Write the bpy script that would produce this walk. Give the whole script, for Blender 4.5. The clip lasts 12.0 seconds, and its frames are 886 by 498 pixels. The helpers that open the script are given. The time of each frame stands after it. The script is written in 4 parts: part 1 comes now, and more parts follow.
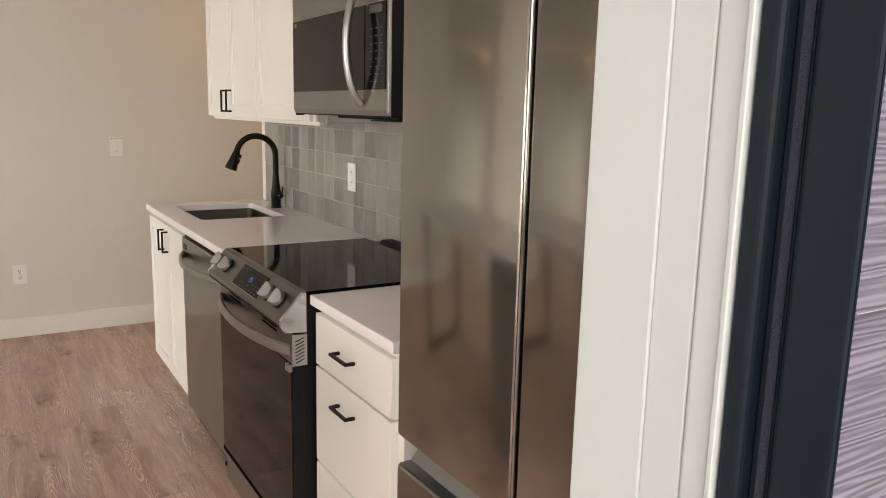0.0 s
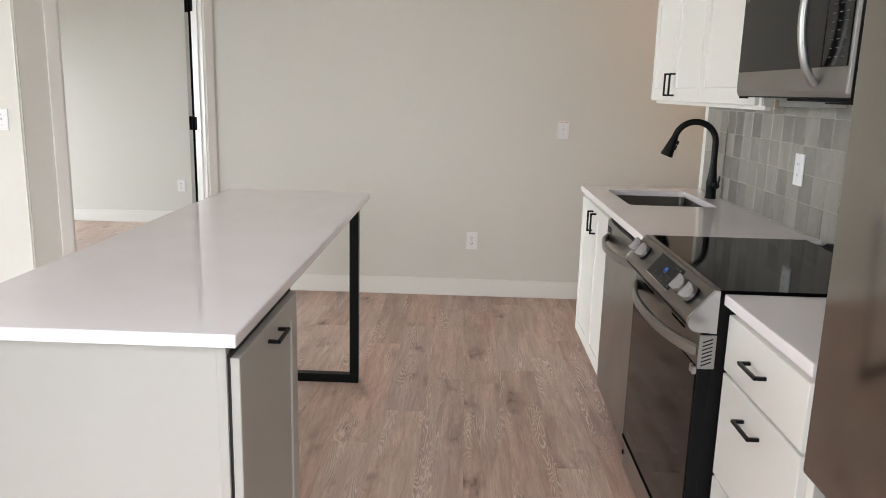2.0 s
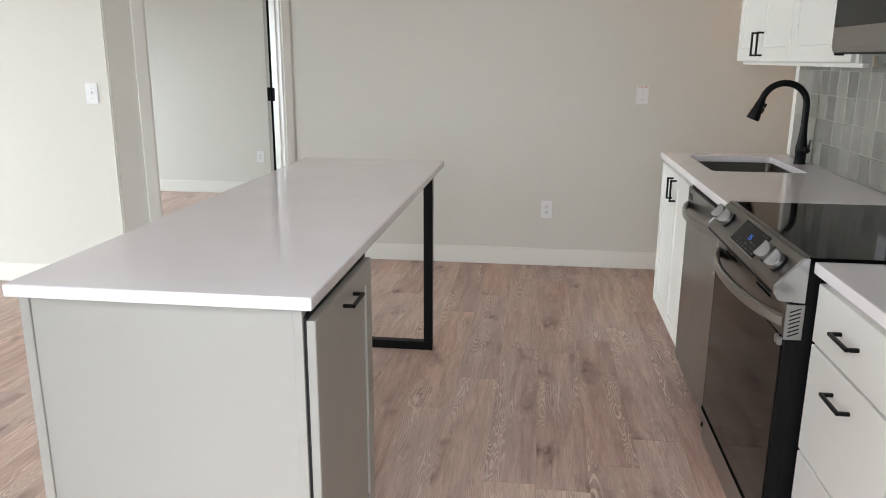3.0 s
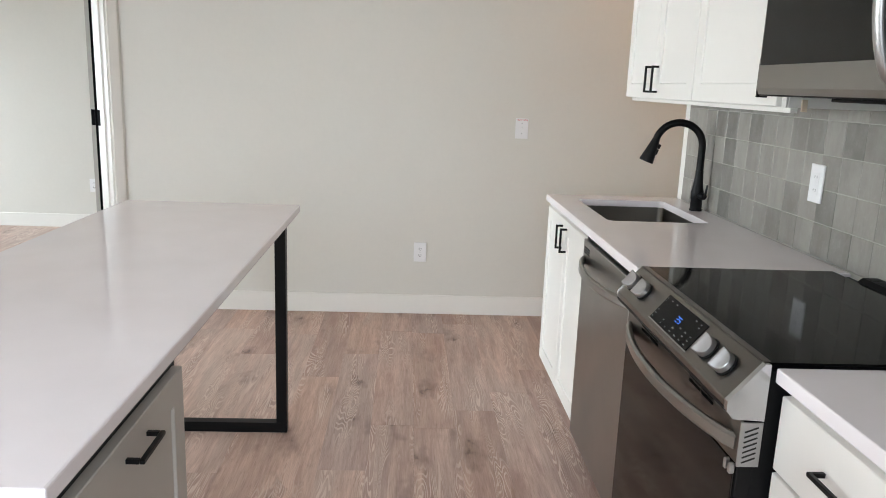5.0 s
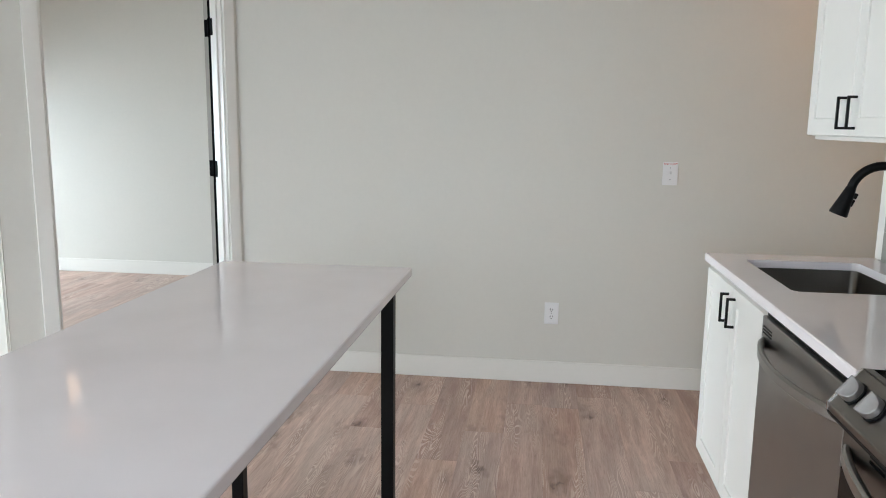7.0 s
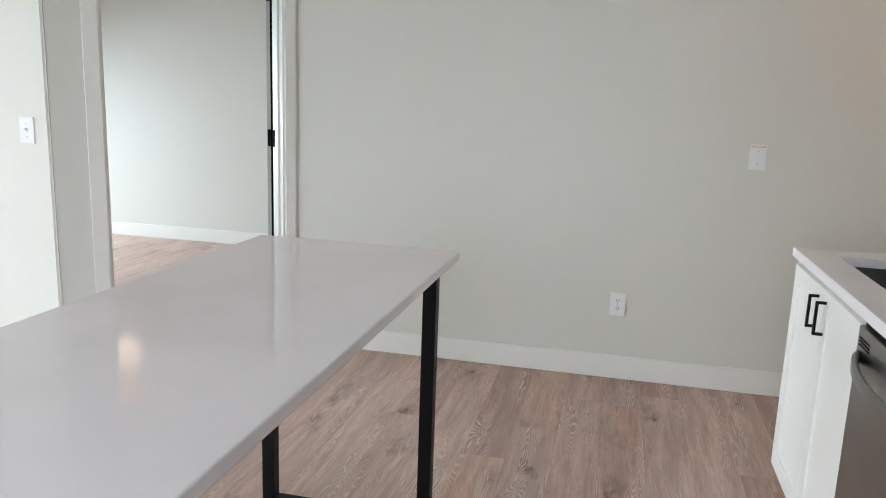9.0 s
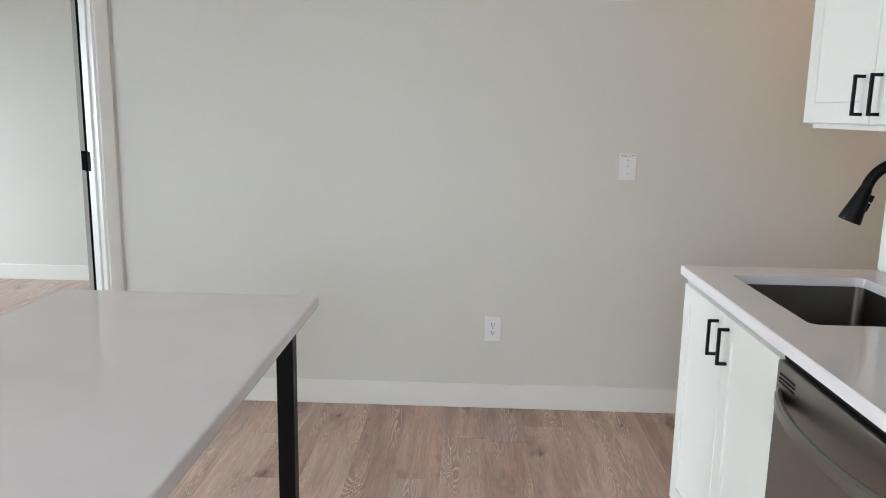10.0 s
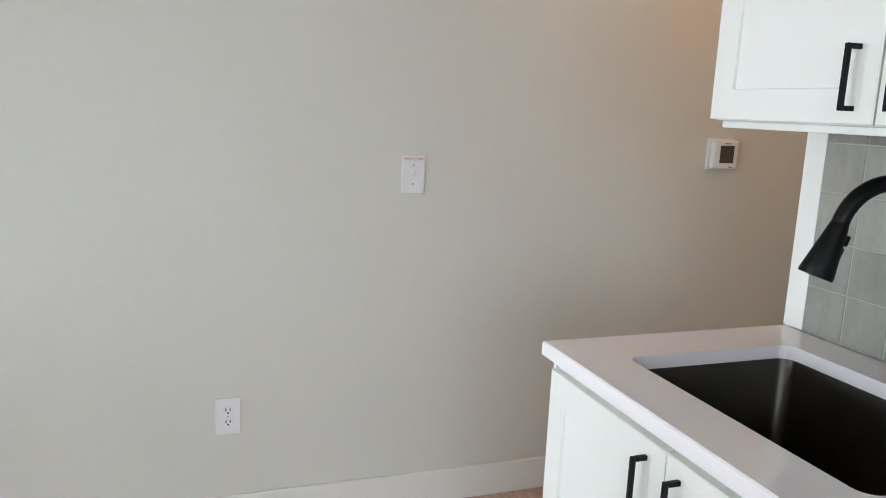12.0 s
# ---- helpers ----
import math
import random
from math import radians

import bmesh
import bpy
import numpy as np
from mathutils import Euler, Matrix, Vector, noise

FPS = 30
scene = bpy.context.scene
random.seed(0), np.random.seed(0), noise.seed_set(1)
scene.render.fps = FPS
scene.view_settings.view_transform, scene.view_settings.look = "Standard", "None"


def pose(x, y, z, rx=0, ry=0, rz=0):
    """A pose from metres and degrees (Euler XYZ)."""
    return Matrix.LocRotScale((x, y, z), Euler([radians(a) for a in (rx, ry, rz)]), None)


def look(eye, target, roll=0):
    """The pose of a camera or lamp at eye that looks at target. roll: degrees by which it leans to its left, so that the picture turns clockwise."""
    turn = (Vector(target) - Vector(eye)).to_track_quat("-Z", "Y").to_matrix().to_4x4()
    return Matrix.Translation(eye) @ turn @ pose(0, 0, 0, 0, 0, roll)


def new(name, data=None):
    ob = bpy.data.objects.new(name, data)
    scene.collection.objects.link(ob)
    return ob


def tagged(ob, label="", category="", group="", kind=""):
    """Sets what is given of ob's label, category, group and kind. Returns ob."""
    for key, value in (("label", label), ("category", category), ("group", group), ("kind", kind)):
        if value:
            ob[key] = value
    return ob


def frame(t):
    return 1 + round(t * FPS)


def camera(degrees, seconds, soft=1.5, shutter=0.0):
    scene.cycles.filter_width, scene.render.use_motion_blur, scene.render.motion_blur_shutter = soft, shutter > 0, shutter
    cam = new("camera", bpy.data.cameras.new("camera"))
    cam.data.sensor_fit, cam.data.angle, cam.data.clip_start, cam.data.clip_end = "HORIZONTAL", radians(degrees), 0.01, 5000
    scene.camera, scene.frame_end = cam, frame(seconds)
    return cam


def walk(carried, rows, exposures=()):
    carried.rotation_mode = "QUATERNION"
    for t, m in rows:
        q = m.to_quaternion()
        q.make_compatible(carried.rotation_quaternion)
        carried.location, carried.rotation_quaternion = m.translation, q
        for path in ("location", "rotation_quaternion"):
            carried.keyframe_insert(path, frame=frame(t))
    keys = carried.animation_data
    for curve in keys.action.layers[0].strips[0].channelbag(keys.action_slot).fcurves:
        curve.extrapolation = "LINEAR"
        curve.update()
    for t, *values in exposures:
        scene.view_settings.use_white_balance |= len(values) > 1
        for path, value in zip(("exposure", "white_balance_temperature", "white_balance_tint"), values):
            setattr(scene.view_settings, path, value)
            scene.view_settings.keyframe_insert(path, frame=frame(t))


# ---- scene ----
cam = camera(61.0, 12.0, soft=0.95)
PATH = [
    (0, (-0.01, 0.07, 1.424), (1.022, 1.746, 1.067), 1.4),
    (0.5, (-0.025, 0.115, 1.42), (0.822, 1.885, 1.03), 0.9),
    (1, (-0.023, 0.174, 1.418), (0.616, 2.028, 1.028), 0.5),
    (1.5, (0.023, 0.171, 1.411), (0.287, 2.116, 1.031), 1.6),
    (2, (0.075, 0.135, 1.404), (0.025, 2.091, 0.99), 1.5),
    (2.5, (0.075, 0.129, 1.394), (-0.16, 2.056, 0.912), -0.2),
    (3, (0.076, 0.149, 1.387), (-0.168, 2.072, 0.895), 0.3),
    (3.5, (0.093, 0.204, 1.39), (-0.039, 2.144, 0.924), 1.5),
    (3.7, (0.084, 0.244, 1.392), (-0.021, 2.19, 0.943), 1.6),
    (5.3, (0.053, 0.814, 1.408), (0.167, 2.766, 0.989), 2.2),
    (5.5, (0.054, 0.868, 1.397), (0.131, 2.83, 1.015), 2.8),
    (6, (0.087, 1.012, 1.4), (-0.004, 2.979, 1.048), 2.6),
    (6.5, (0.036, 1.079, 1.4), (-0.138, 3.042, 1.06), 0.6),
    (7, (0.057, 1.192, 1.405), (-0.193, 3.149, 1.076), 0.7),
    (7.5, (0.115, 1.306, 1.386), (-0.3, 3.229, 1.031), 1.8),
    (7.7, (0.115, 1.334, 1.386), (-0.359, 3.238, 0.999), 2.1),
    (9.3, (0.093, 1.491, 1.379), (-0.323, 3.407, 0.988), 2.0),
    (9.5, (0.074, 1.577, 1.378), (-0.233, 3.517, 1.001), 1.5),
    (10, (0.019, 1.798, 1.395), (-0.049, 3.764, 1.035), 1.0),
    (10.5, (0.011, 2.088, 1.399), (0.012, 4.058, 1.05), 2.3),
    (11, (0.004, 2.359, 1.413), (0.12, 4.331, 1.104), 3.5),
    (11.5, (-0.024, 2.63, 1.395), (0.384, 4.562, 1.08), 3.0),
    (12, (0.01, 2.897, 1.379), (0.67, 4.749, 1.01), 2.5),
]
EXPOSURES = [
    (0.0, 0.43, 7250, 16), (0.5, 0.50, 7150, 18), (1.0, 0.70, 6850, 17), (1.5, 0.68, 6600, 14), (2.0, 0.47, 6330, 12), (3.0, 0.35, 6150, 10),
    (3.5, 0.46, 6120, 11), (5.5, 0.70, 6050, 10), (7.5, 0.44, 5850, 8), (9.5, 0.45, 5850, 8), (10.5, 0.53, 5900, 8), (11.5, 0.56, 5800, 8), (12.0, 0.60, 5800, 8),
]
walk(cam, [(t, look(eye, target, roll)) for t, eye, target, roll in PATH], EXPOSURES)

# ---- light ----
world = bpy.data.worlds.new("overcast_sky")
scene.world = world
world.use_nodes = True
wn = world.node_tree.nodes
sky = wn.new("ShaderNodeTexSky")
sky.sky_type, sky.sun_disc = "NISHITA", False
sky.sun_elevation, sky.sun_rotation = radians(48), radians(200)
sky.air_density, sky.dust_density = 1.0, 3.0
world.node_tree.links.new(sky.outputs[0], wn["Background"].inputs[0])
wn["Background"].inputs[1].default_value = 0.15


def lamp(name, kind, energy, color, m, **more):
    data = bpy.data.lights.new(name, kind)
    data.energy, data.color = energy, color
    if kind == "AREA":
        data.shape, data.size, data.size_y = "RECTANGLE", more["size"], more["size_y"]
        data.spread = radians(more["spread"])
    elif kind == "SUN":
        data.angle = radians(more["angle"])
    else:
        data.shadow_soft_size = more["radius"]
    ob = new(name, data)
    ob.matrix_basis = m
    return ob


lamp("sun", "SUN", 0.5, (1.0, 0.97, 0.93), look((0, 0, 0), (0.35, 0.60, -0.75)), angle=30)
# added area lamps for daylight: unseen living-room windows, the bedroom window, the patio's open edge
# fill from an unseen west window, added to brighten the cabinet fronts
lamp("west_fill", "AREA", 128, (0.93, 0.985, 0.965), look((-8.92, 2.35, 1.28), (0.0, 3.1, -1.6)), size=3.0, size_y=2.0, spread=135)
lamp("south_daylight", "AREA", 7, (0.80, 0.95, 1.0), look((-4.1, 0.47, 1.25), (-3.8, 3.0, -0.2)), size=3.0, size_y=1.9, spread=140)
# fill lamp added outdoors to boost the sky's light through the doorway
lamp("porch_fill", "AREA", 150, (0.93, 0.97, 1.0), look((-1.9, -2.5, 2.2), (-1.3, 3.0, 0.2)), size=7.0, size_y=3.2, spread=145)
lamp("bedroom_daylight", "AREA", 50, (0.88, 0.97, 1.0), look((-6.15, 6.2, 1.28), (-3.0, 6.4, -0.4)), size=1.8, size_y=1.45, spread=120)
# warm bulbs of the two ceiling lights
lamp("hall_bulb", "POINT", 5.6, (1.0, 0.54, 0.26), pose(2.15, 4.72, 2.40), radius=0.08)
lamp("bedroom_bulb", "POINT", 0.8, (1.0, 0.60, 0.32), pose(-3.4, 6.1, 2.40), radius=0.13)


# ---- materials ----
def lin(r, g, b):
    """Linear colour from 0..255 display values."""
    return tuple(((c / 255 + 0.055) / 1.055) ** 2.4 if c > 10 else c / 255 / 12.92 for c in (r, g, b)) + (1.0,)


class Nodes:
    def __init__(self, name):
        self.mat = bpy.data.materials.new(name)
        self.mat.use_nodes = True
        self.tree = self.mat.node_tree
        self.bsdf = self.tree.nodes["Principled BSDF"]
        self.coord = self.tree.nodes.new("ShaderNodeTexCoord").outputs["Object"]

    def node(self, kind, inputs=(), **props):
        n = self.tree.nodes.new(kind)
        if "operation" in props:
            n.operation = props["operation"]
        if "data_type" in props:
            n.data_type, n.blend_type = props["data_type"], props["blend_type"]
        for key, value in inputs:
            if hasattr(value, "is_output"):
                self.tree.links.new(value, n.inputs[key])
            else:
                n.inputs[key].default_value = value
        return n

    def mapped(self, scale, offset=None):
        vec = self.coord
        if offset is not None:
            vec = self.node("ShaderNodeVectorMath", [(0, vec), (1, offset)], operation="ADD").outputs[0]
        return self.node("ShaderNodeMapping", [("Vector", vec), ("Scale", scale)]).outputs[0]

    def noise(self, vec, scale, detail=3.0, rough=0.55, distort=0.0):
        return self.node("ShaderNodeTexNoise", [("Vector", vec), ("Scale", scale), ("Detail", detail), ("Roughness", rough), ("Distortion", distort)]).outputs["Fac"]

    def remap(self, fac, a, b, c=0.0, d=1.0):
        return self.node("ShaderNodeMapRange", [("Value", fac), ("From Min", a), ("From Max", b), ("To Min", c), ("To Max", d)]).outputs[0]

    def mix(self, fac, a, b, blend="MIX"):
        n = self.node("ShaderNodeMix", data_type="RGBA", blend_type=blend)
        for key, value in ((0, fac), (6, a), (7, b)):
            if hasattr(value, "is_output"):
                self.tree.links.new(value, n.inputs[key])
            else:
                n.inputs[key].default_value = value
        return n.outputs[2]

    def math(self, op, a, b=0.0):
        return self.node("ShaderNodeMath", [(0, a), (1, b)], operation=op).outputs[0]

    def bump(self, height, strength, distance):
        out = self.node("ShaderNodeBump", [("Height", height), ("Strength", strength), ("Distance", distance)]).outputs[0]
        self.tree.links.new(out, self.bsdf.inputs["Normal"])

    def set(self, **values):
        for key, value in values.items():
            key = {"color": "Base Color", "rough": "Roughness", "metal": "Metallic", "ior": "IOR", "spec": "Specular IOR Level", "coat": "Coat Weight", "coat_rough": "Coat Roughness"}[key]
            if hasattr(value, "is_output"):
                self.tree.links.new(value, self.bsdf.inputs[key])
            else:
                self.bsdf.inputs[key].default_value = value
        return self.mat


def tint(c, k):
    return tuple(min(1.0, v * k) for v in c[:3]) + (1.0,)


def painted(name, color, rough=0.5, var=0.05, peel=0.15, peel_scale=260.0, metal=0.0, spec=0.5):
    n = Nodes(name)
    cloud = n.noise(n.coord, 1.7, 4)
    fine = n.noise(n.coord, 38.0, 3)
    fac = n.math("ADD", n.math("MULTIPLY", cloud, 0.6), n.math("MULTIPLY", fine, 0.4))
    col = n.mix(n.remap(fac, 0.3, 0.7), tint(color, 1 - var), tint(color, 1 + var))
    n.bump(n.noise(n.coord, peel_scale, 2), peel, 0.001)
    return n.set(color=col, rough=n.remap(cloud, 0.3, 0.7, rough - 0.05, rough + 0.05), metal=metal, spec=spec)


def brushed(name, color, rough=0.28, along=(1, 1, 1), smear=0.06, wave=0.0):
    n = Nodes(name)
    line = n.noise(n.mapped(along), 1.0, 4, 0.65)
    cloud = n.noise(n.coord, 3.0, 3)
    col = n.mix(n.remap(line, 0.3, 0.7), tint(color, 0.97), tint(color, 1.03))
    if wave:
        # pressed sheet that is not quite flat
        n.bump(n.noise(n.mapped((1.0, 2.6, 0.9)), 1.7, 1.0, 0.4), wave, 0.02)
    else:
        n.bump(line, 0.006, 0.0003)
    return n.set(color=col, metal=1.0, rough=n.math("ADD", n.remap(cloud, 0.3, 0.7, rough - smear, rough + smear), n.math("MULTIPLY", line, 0.05 if wave else 0.08)))


def plank_material():
    n = Nodes("vinyl_oak_plank")
    rnd = n.node("ShaderNodeObjectInfo").outputs["Random"]
    other = n.math("FRACT", n.math("MULTIPLY", rnd, 7.3))
    off = n.node("ShaderNodeCombineXYZ", [(0, n.math("MULTIPLY", rnd, 37.0)), (1, n.math("MULTIPLY", rnd, 91.0)), (2, n.math("MULTIPLY", rnd, 13.0))]).outputs[0]
    pores = n.noise(n.mapped((190, 9, 60), off), 1.0, 4, 0.68)
    flecks = n.remap(n.noise(n.mapped((300, 16, 60), off), 1.0, 2, 0.5), 0.58, 0.72)
    streak = n.noise(n.mapped((24, 2.2, 20), off), 1.0, 4, 0.6, 0.6)
    band = n.noise(n.mapped((9, 1.6, 9), off), 1.0, 2, 0.5, 0.4)
    # small patches of fine cathedral rings
    field = n.noise(n.mapped((13, 1.25, 9), off), 1.0, 2.0, 0.5, 0.35)
    rings = n.math("SINE", n.math("MULTIPLY", field, 190.0))
    where = n.remap(n.noise(n.mapped((13, 1.2, 5), off), 1.0, 1), 0.50, 0.62)
    lines = n.math("MULTIPLY", n.math("MULTIPLY", n.remap(rings, 0.2, 0.8), where), n.remap(pores, 0.25, 0.55, 0.25, 1.0))
    # smoky knots, each with a darker heart
    wob = n.node("ShaderNodeVectorMath", [(0, n.mapped((7.5, 2.6, 0.0), off)), (1, n.node("ShaderNodeTexNoise", [("Vector", n.mapped((20, 9, 9), off)), ("Scale", 1.0)]).outputs["Color"])], operation="ADD").outputs[0]
    cell = n.node("ShaderNodeTexVoronoi", [("Vector", wob), ("Scale", 1.0)])
    some = n.remap(n.node("ShaderNodeSeparateColor", [(0, cell.outputs["Color"])]).outputs[0], 0.45, 0.50)
    halo = n.math("MULTIPLY", n.remap(cell.outputs["Distance"], 0.42, 0.06), some)
    heart = n.math("MULTIPLY", n.remap(cell.outputs["Distance"], 0.15, 0.05), some)
    base = n.mix(n.remap(streak, 0.30, 0.70), lin(164, 136, 123), lin(207, 180, 167))
    base = n.mix(n.remap(band, 0.42, 0.66, 0.0, 0.6), base, lin(170, 152, 141))
    base = n.mix(n.remap(pores, 0.35, 0.75, 0.0, 0.42), base, lin(132, 108, 97))
    tone = n.node("ShaderNodeHueSaturation", [("Hue", n.remap(other, 0, 1, 0.497, 0.506)), ("Saturation", n.remap(rnd, 0, 1, 0.90, 1.12)), ("Value", n.remap(other, 0, 1, 0.97, 1.30)), ("Color", base)]).outputs[0]
    tone = n.mix(n.math("MULTIPLY", flecks, 0.3), tone, lin(108, 86, 75))
    tone = n.mix(n.math("MULTIPLY", halo, 0.6), tone, lin(112, 91, 80))
    tone = n.mix(n.math("MULTIPLY", heart, 0.55), tone, lin(78, 62, 54))
    tone = n.mix(n.math("MULTIPLY", lines, 0.85), tone, lin(220, 202, 189))
    n.bump(n.math("ADD", pores, n.math("MULTIPLY", lines, 0.6)), 0.16, 0.0012)
    return n.set(color=tone, rough=n.remap(pores, 0.3, 0.7, 0.40, 0.54), spec=0.42)


def tile_material():
    n = Nodes("glazed_grey_tile")
    rnd = n.node("ShaderNodeObjectInfo").outputs["Random"]
    off = n.node("ShaderNodeCombineXYZ", [(0, n.math("MULTIPLY", rnd, 51.0)), (1, n.math("MULTIPLY", rnd, 23.0)), (2, n.math("MULTIPLY", rnd, 77.0))]).outputs[0]
    wash = n.noise(n.mapped((9, 12, 9), off), 1.0, 3, 0.5, 0.5)
    base = n.mix(rnd, lin(112, 109, 103), lin(154, 150, 142))
    base = n.mix(n.remap(wash, 0.35, 0.7, 0.0, 0.30), base, lin(172, 170, 163))
    base = n.mix(n.remap(n.noise(n.mapped((8, 30, 7), off), 1.0, 4, 0.65), 0.45, 0.72, 0.0, 0.32), base, lin(110, 108, 102))
    base = n.mix(n.remap(n.noise(n.mapped((60, 60, 60), off), 1.0, 4, 0.7), 0.5, 0.75, 0.0, 0.16), base, lin(180, 178, 171))
    n.bump(n.noise(n.mapped((14, 14, 14), off), 1.0, 3), 0.12, 0.004)
    return n.set(color=base, rough=n.remap(wash, 0.3, 0.7, 0.28, 0.32), spec=0.4)


def quartz_material():
    n = Nodes("white_quartz")
    fleck = n.node("ShaderNodeTexVoronoi", [("Vector", n.coord), ("Scale", 420.0)]).outputs["Distance"]
    cloud = n.noise(n.coord, 5.0, 4)
    col = n.mix(n.remap(cloud, 0.35, 0.7), lin(234, 228, 229), lin(239, 233, 234))
    col = n.mix(n.remap(fleck, 0.0, 0.25, 0.25, 0.0), col, lin(205, 198, 200))
    return n.set(color=col, rough=n.remap(n.noise(n.coord, 9.0, 3), 0.3, 0.7, 0.06, 0.075), spec=0.5)


def siding_material():
    n = Nodes("embossed_grey_siding")
    field = n.noise(n.mapped((1.6, 1.6, 46.0)), 1.0, 2, 0.45, 0.3)
    grain = n.math("SINE", n.math("MULTIPLY", field, 70.0))
    fine = n.noise(n.mapped((14, 14, 420)), 1.0, 3)
    col = n.mix(n.remap(grain, -1, 1), lin(84, 79, 88), lin(116, 111, 121))
    col = n.mix(n.remap(fine, 0.4, 0.7, 0, 0.4), col, lin(124, 119, 128))
    n.bump(n.math("ADD", grain, fine), 0.5, 0.0015)
    return n.set(color=col, rough=0.7)


def glass_material():
    n = Nodes("clear_glass")
    n.bsdf.inputs["Transmission Weight"].default_value = 1.0
    return n.set(color=(0.97, 0.99, 0.98, 1), rough=0.0, ior=1.45)


def glowing(name, color, strength):
    n = Nodes(name)
    n.bsdf.inputs["Emission Color"].default_value = color
    n.bsdf.inputs["Emission Strength"].default_value = strength
    return n.set(color=color, rough=0.4)


WALL = painted("greige_wall_paint", lin(217, 215, 207), 0.62, 0.02, 0.22, 190)
CEIL = painted("white_ceiling_paint", lin(232, 230, 226), 0.8, 0.02, 0.3, 120)
TRIM = painted("satin_trim_paint", lin(234, 232, 226), 0.38, 0.015, 0.05)
VINYL = painted("cool_white_frame_vinyl", lin(174, 180, 177), 0.4, 0.02, 0.05)
# door colour darkened to carry the shade on its hinge edge
DOORW = painted("shade_greyed_door_paint", lin(170, 168, 160), 0.4, 0.015, 0.05)
CABW = painted("white_cabinet_lacquer", lin(231, 229, 223), 0.32, 0.012, 0.04)
ISLE = painted("greige_cabinet_lacquer", lin(171, 167, 159), 0.36, 0.015, 0.04)
CARCASS = painted("cabinet_carcass_edge", lin(205, 188, 165), 0.6, 0.06, 0.1)
QUARTZ = quartz_material()
PLANK = plank_material()
SUBFLOOR = painted("dark_subfloor", lin(70, 58, 50), 0.8, 0.1, 0.2)
TILE = tile_material()
GROUT = painted("pale_grout", lin(174, 172, 164), 0.8, 0.05, 0.3)
STEEL_H = brushed("black_stainless_brushed", lin(150, 148, 144), 0.30, (60, 0.8, 1500))
STEEL_P = brushed("black_stainless_panel", lin(122, 118, 113), 0.30, (60, 0.8, 1500))
STEEL_V = brushed("black_stainless_fridge", lin(152, 148, 142), 0.095, (40, 500, 3), 0.02, 0.10)
KNOB = brushed("knob_silver", lin(168, 168, 168), 0.33, (90, 90, 90))
CHROME = brushed("polished_end_cap", lin(196, 197, 198), 0.16, (90, 90, 90), 0.03)
SILVER = brushed("satin_silver", lin(176, 176, 175), 0.30, (90, 90, 90))
SINKST = brushed("sink_steel", lin(93, 89, 83), 0.29, (300, 300, 6))
BLACKM = painted("matte_black_metal", lin(11, 11, 12), 0.42, 0.1, 0.08, spec=0.2)
HINGEB = painted("flat_black_hinge", lin(10, 10, 11), 0.7, 0.1, 0.08, spec=0.04)
# near-black for oven slots and for the shade behind the door jamb
GAPB = painted("dull_black_gap", lin(9, 9, 9), 0.95, 0.1, 0.1, spec=0.02)
BLACKP = painted("black_plastic", lin(10, 10, 11), 0.5, 0.1, 0.1, spec=0.2)
WHITEP = painted("white_plastic", lin(236, 236, 236), 0.3, 0.01, 0.02)
SLOT = painted("dark_slot", lin(24, 23, 22), 0.7, 0.1, 0.1)
CHAR = painted("charcoal_vinyl_frame", lin(16, 26, 32), 0.5, 0.12, 0.10, spec=0.15)
FUZZ = painted("blue_grey_weatherstrip", lin(38, 43, 52), 0.9, 0.3, 1.0, 900)
SIDING = siding_material()
SLAB = painted("patio_concrete", lin(150, 147, 142), 0.85, 0.12, 0.6, 90)
LAWN = painted("far_ground", lin(96, 104, 78), 0.95, 0.25, 0.6, 30)
GLASS = glass_material()
BLUE = glowing("blue_led", (0.05, 0.25, 1.0, 1), 0.11)
MARK = painted("grey_legend_print", lin(96, 97, 97), 0.5, 0.05, 0.0)
DIMMARK = painted("dim_legend_print", lin(84, 87, 84), 0.5, 0.05, 0.0)
REDP = painted("red_print", lin(204, 52, 44), 0.5, 0.05, 0.0)
LCD = painted("dim_lcd", lin(74, 74, 64), 0.2, 0.08, 0.0)
SHADE = glowing("warm_frosted_shade", (1.0, 0.50, 0.20, 1), 0.5)


def gloss_black(name, color, rough, coat):
    n = Nodes(name)
    smear = n.noise(n.coord, 7.0, 4)
    return n.set(color=color, rough=n.remap(smear, 0.3, 0.7, rough, rough + 0.05), spec=coat)


COOKTOP = gloss_black("black_ceramic_glass", lin(8, 8, 9), 0.04, 0.08)
OVENGL = gloss_black("oven_door_glass", lin(14, 12, 10), 0.05, 0.2)
MWGL = gloss_black("microwave_glass", lin(12, 12, 12), 0.06, 0.24)


# ---- mesh helpers ----
def thing(name, at, label, category, group="", kind=""):
    ob = new(name)
    ob.empty_display_size = 0.1
    ob.location = at
    return tagged(ob, label, category, group, kind)


def world_of(ob):
    m = ob.matrix_basis.copy()
    while ob.parent:
        ob = ob.parent
        m = ob.matrix_basis @ m
    return m


def finish(name, bm, material, smooth=False):
    bmesh.ops.recalc_face_normals(bm, faces=bm.faces)
    mesh = bpy.data.meshes.new(name)
    if smooth:
        for f in bm.faces:
            f.smooth = True
        for e in bm.edges:
            if len(e.link_faces) == 2 and e.calc_face_angle() > radians(34):
                e.smooth = False
    bm.to_mesh(mesh)
    bm.free()
    mesh.materials.append(material)
    return mesh


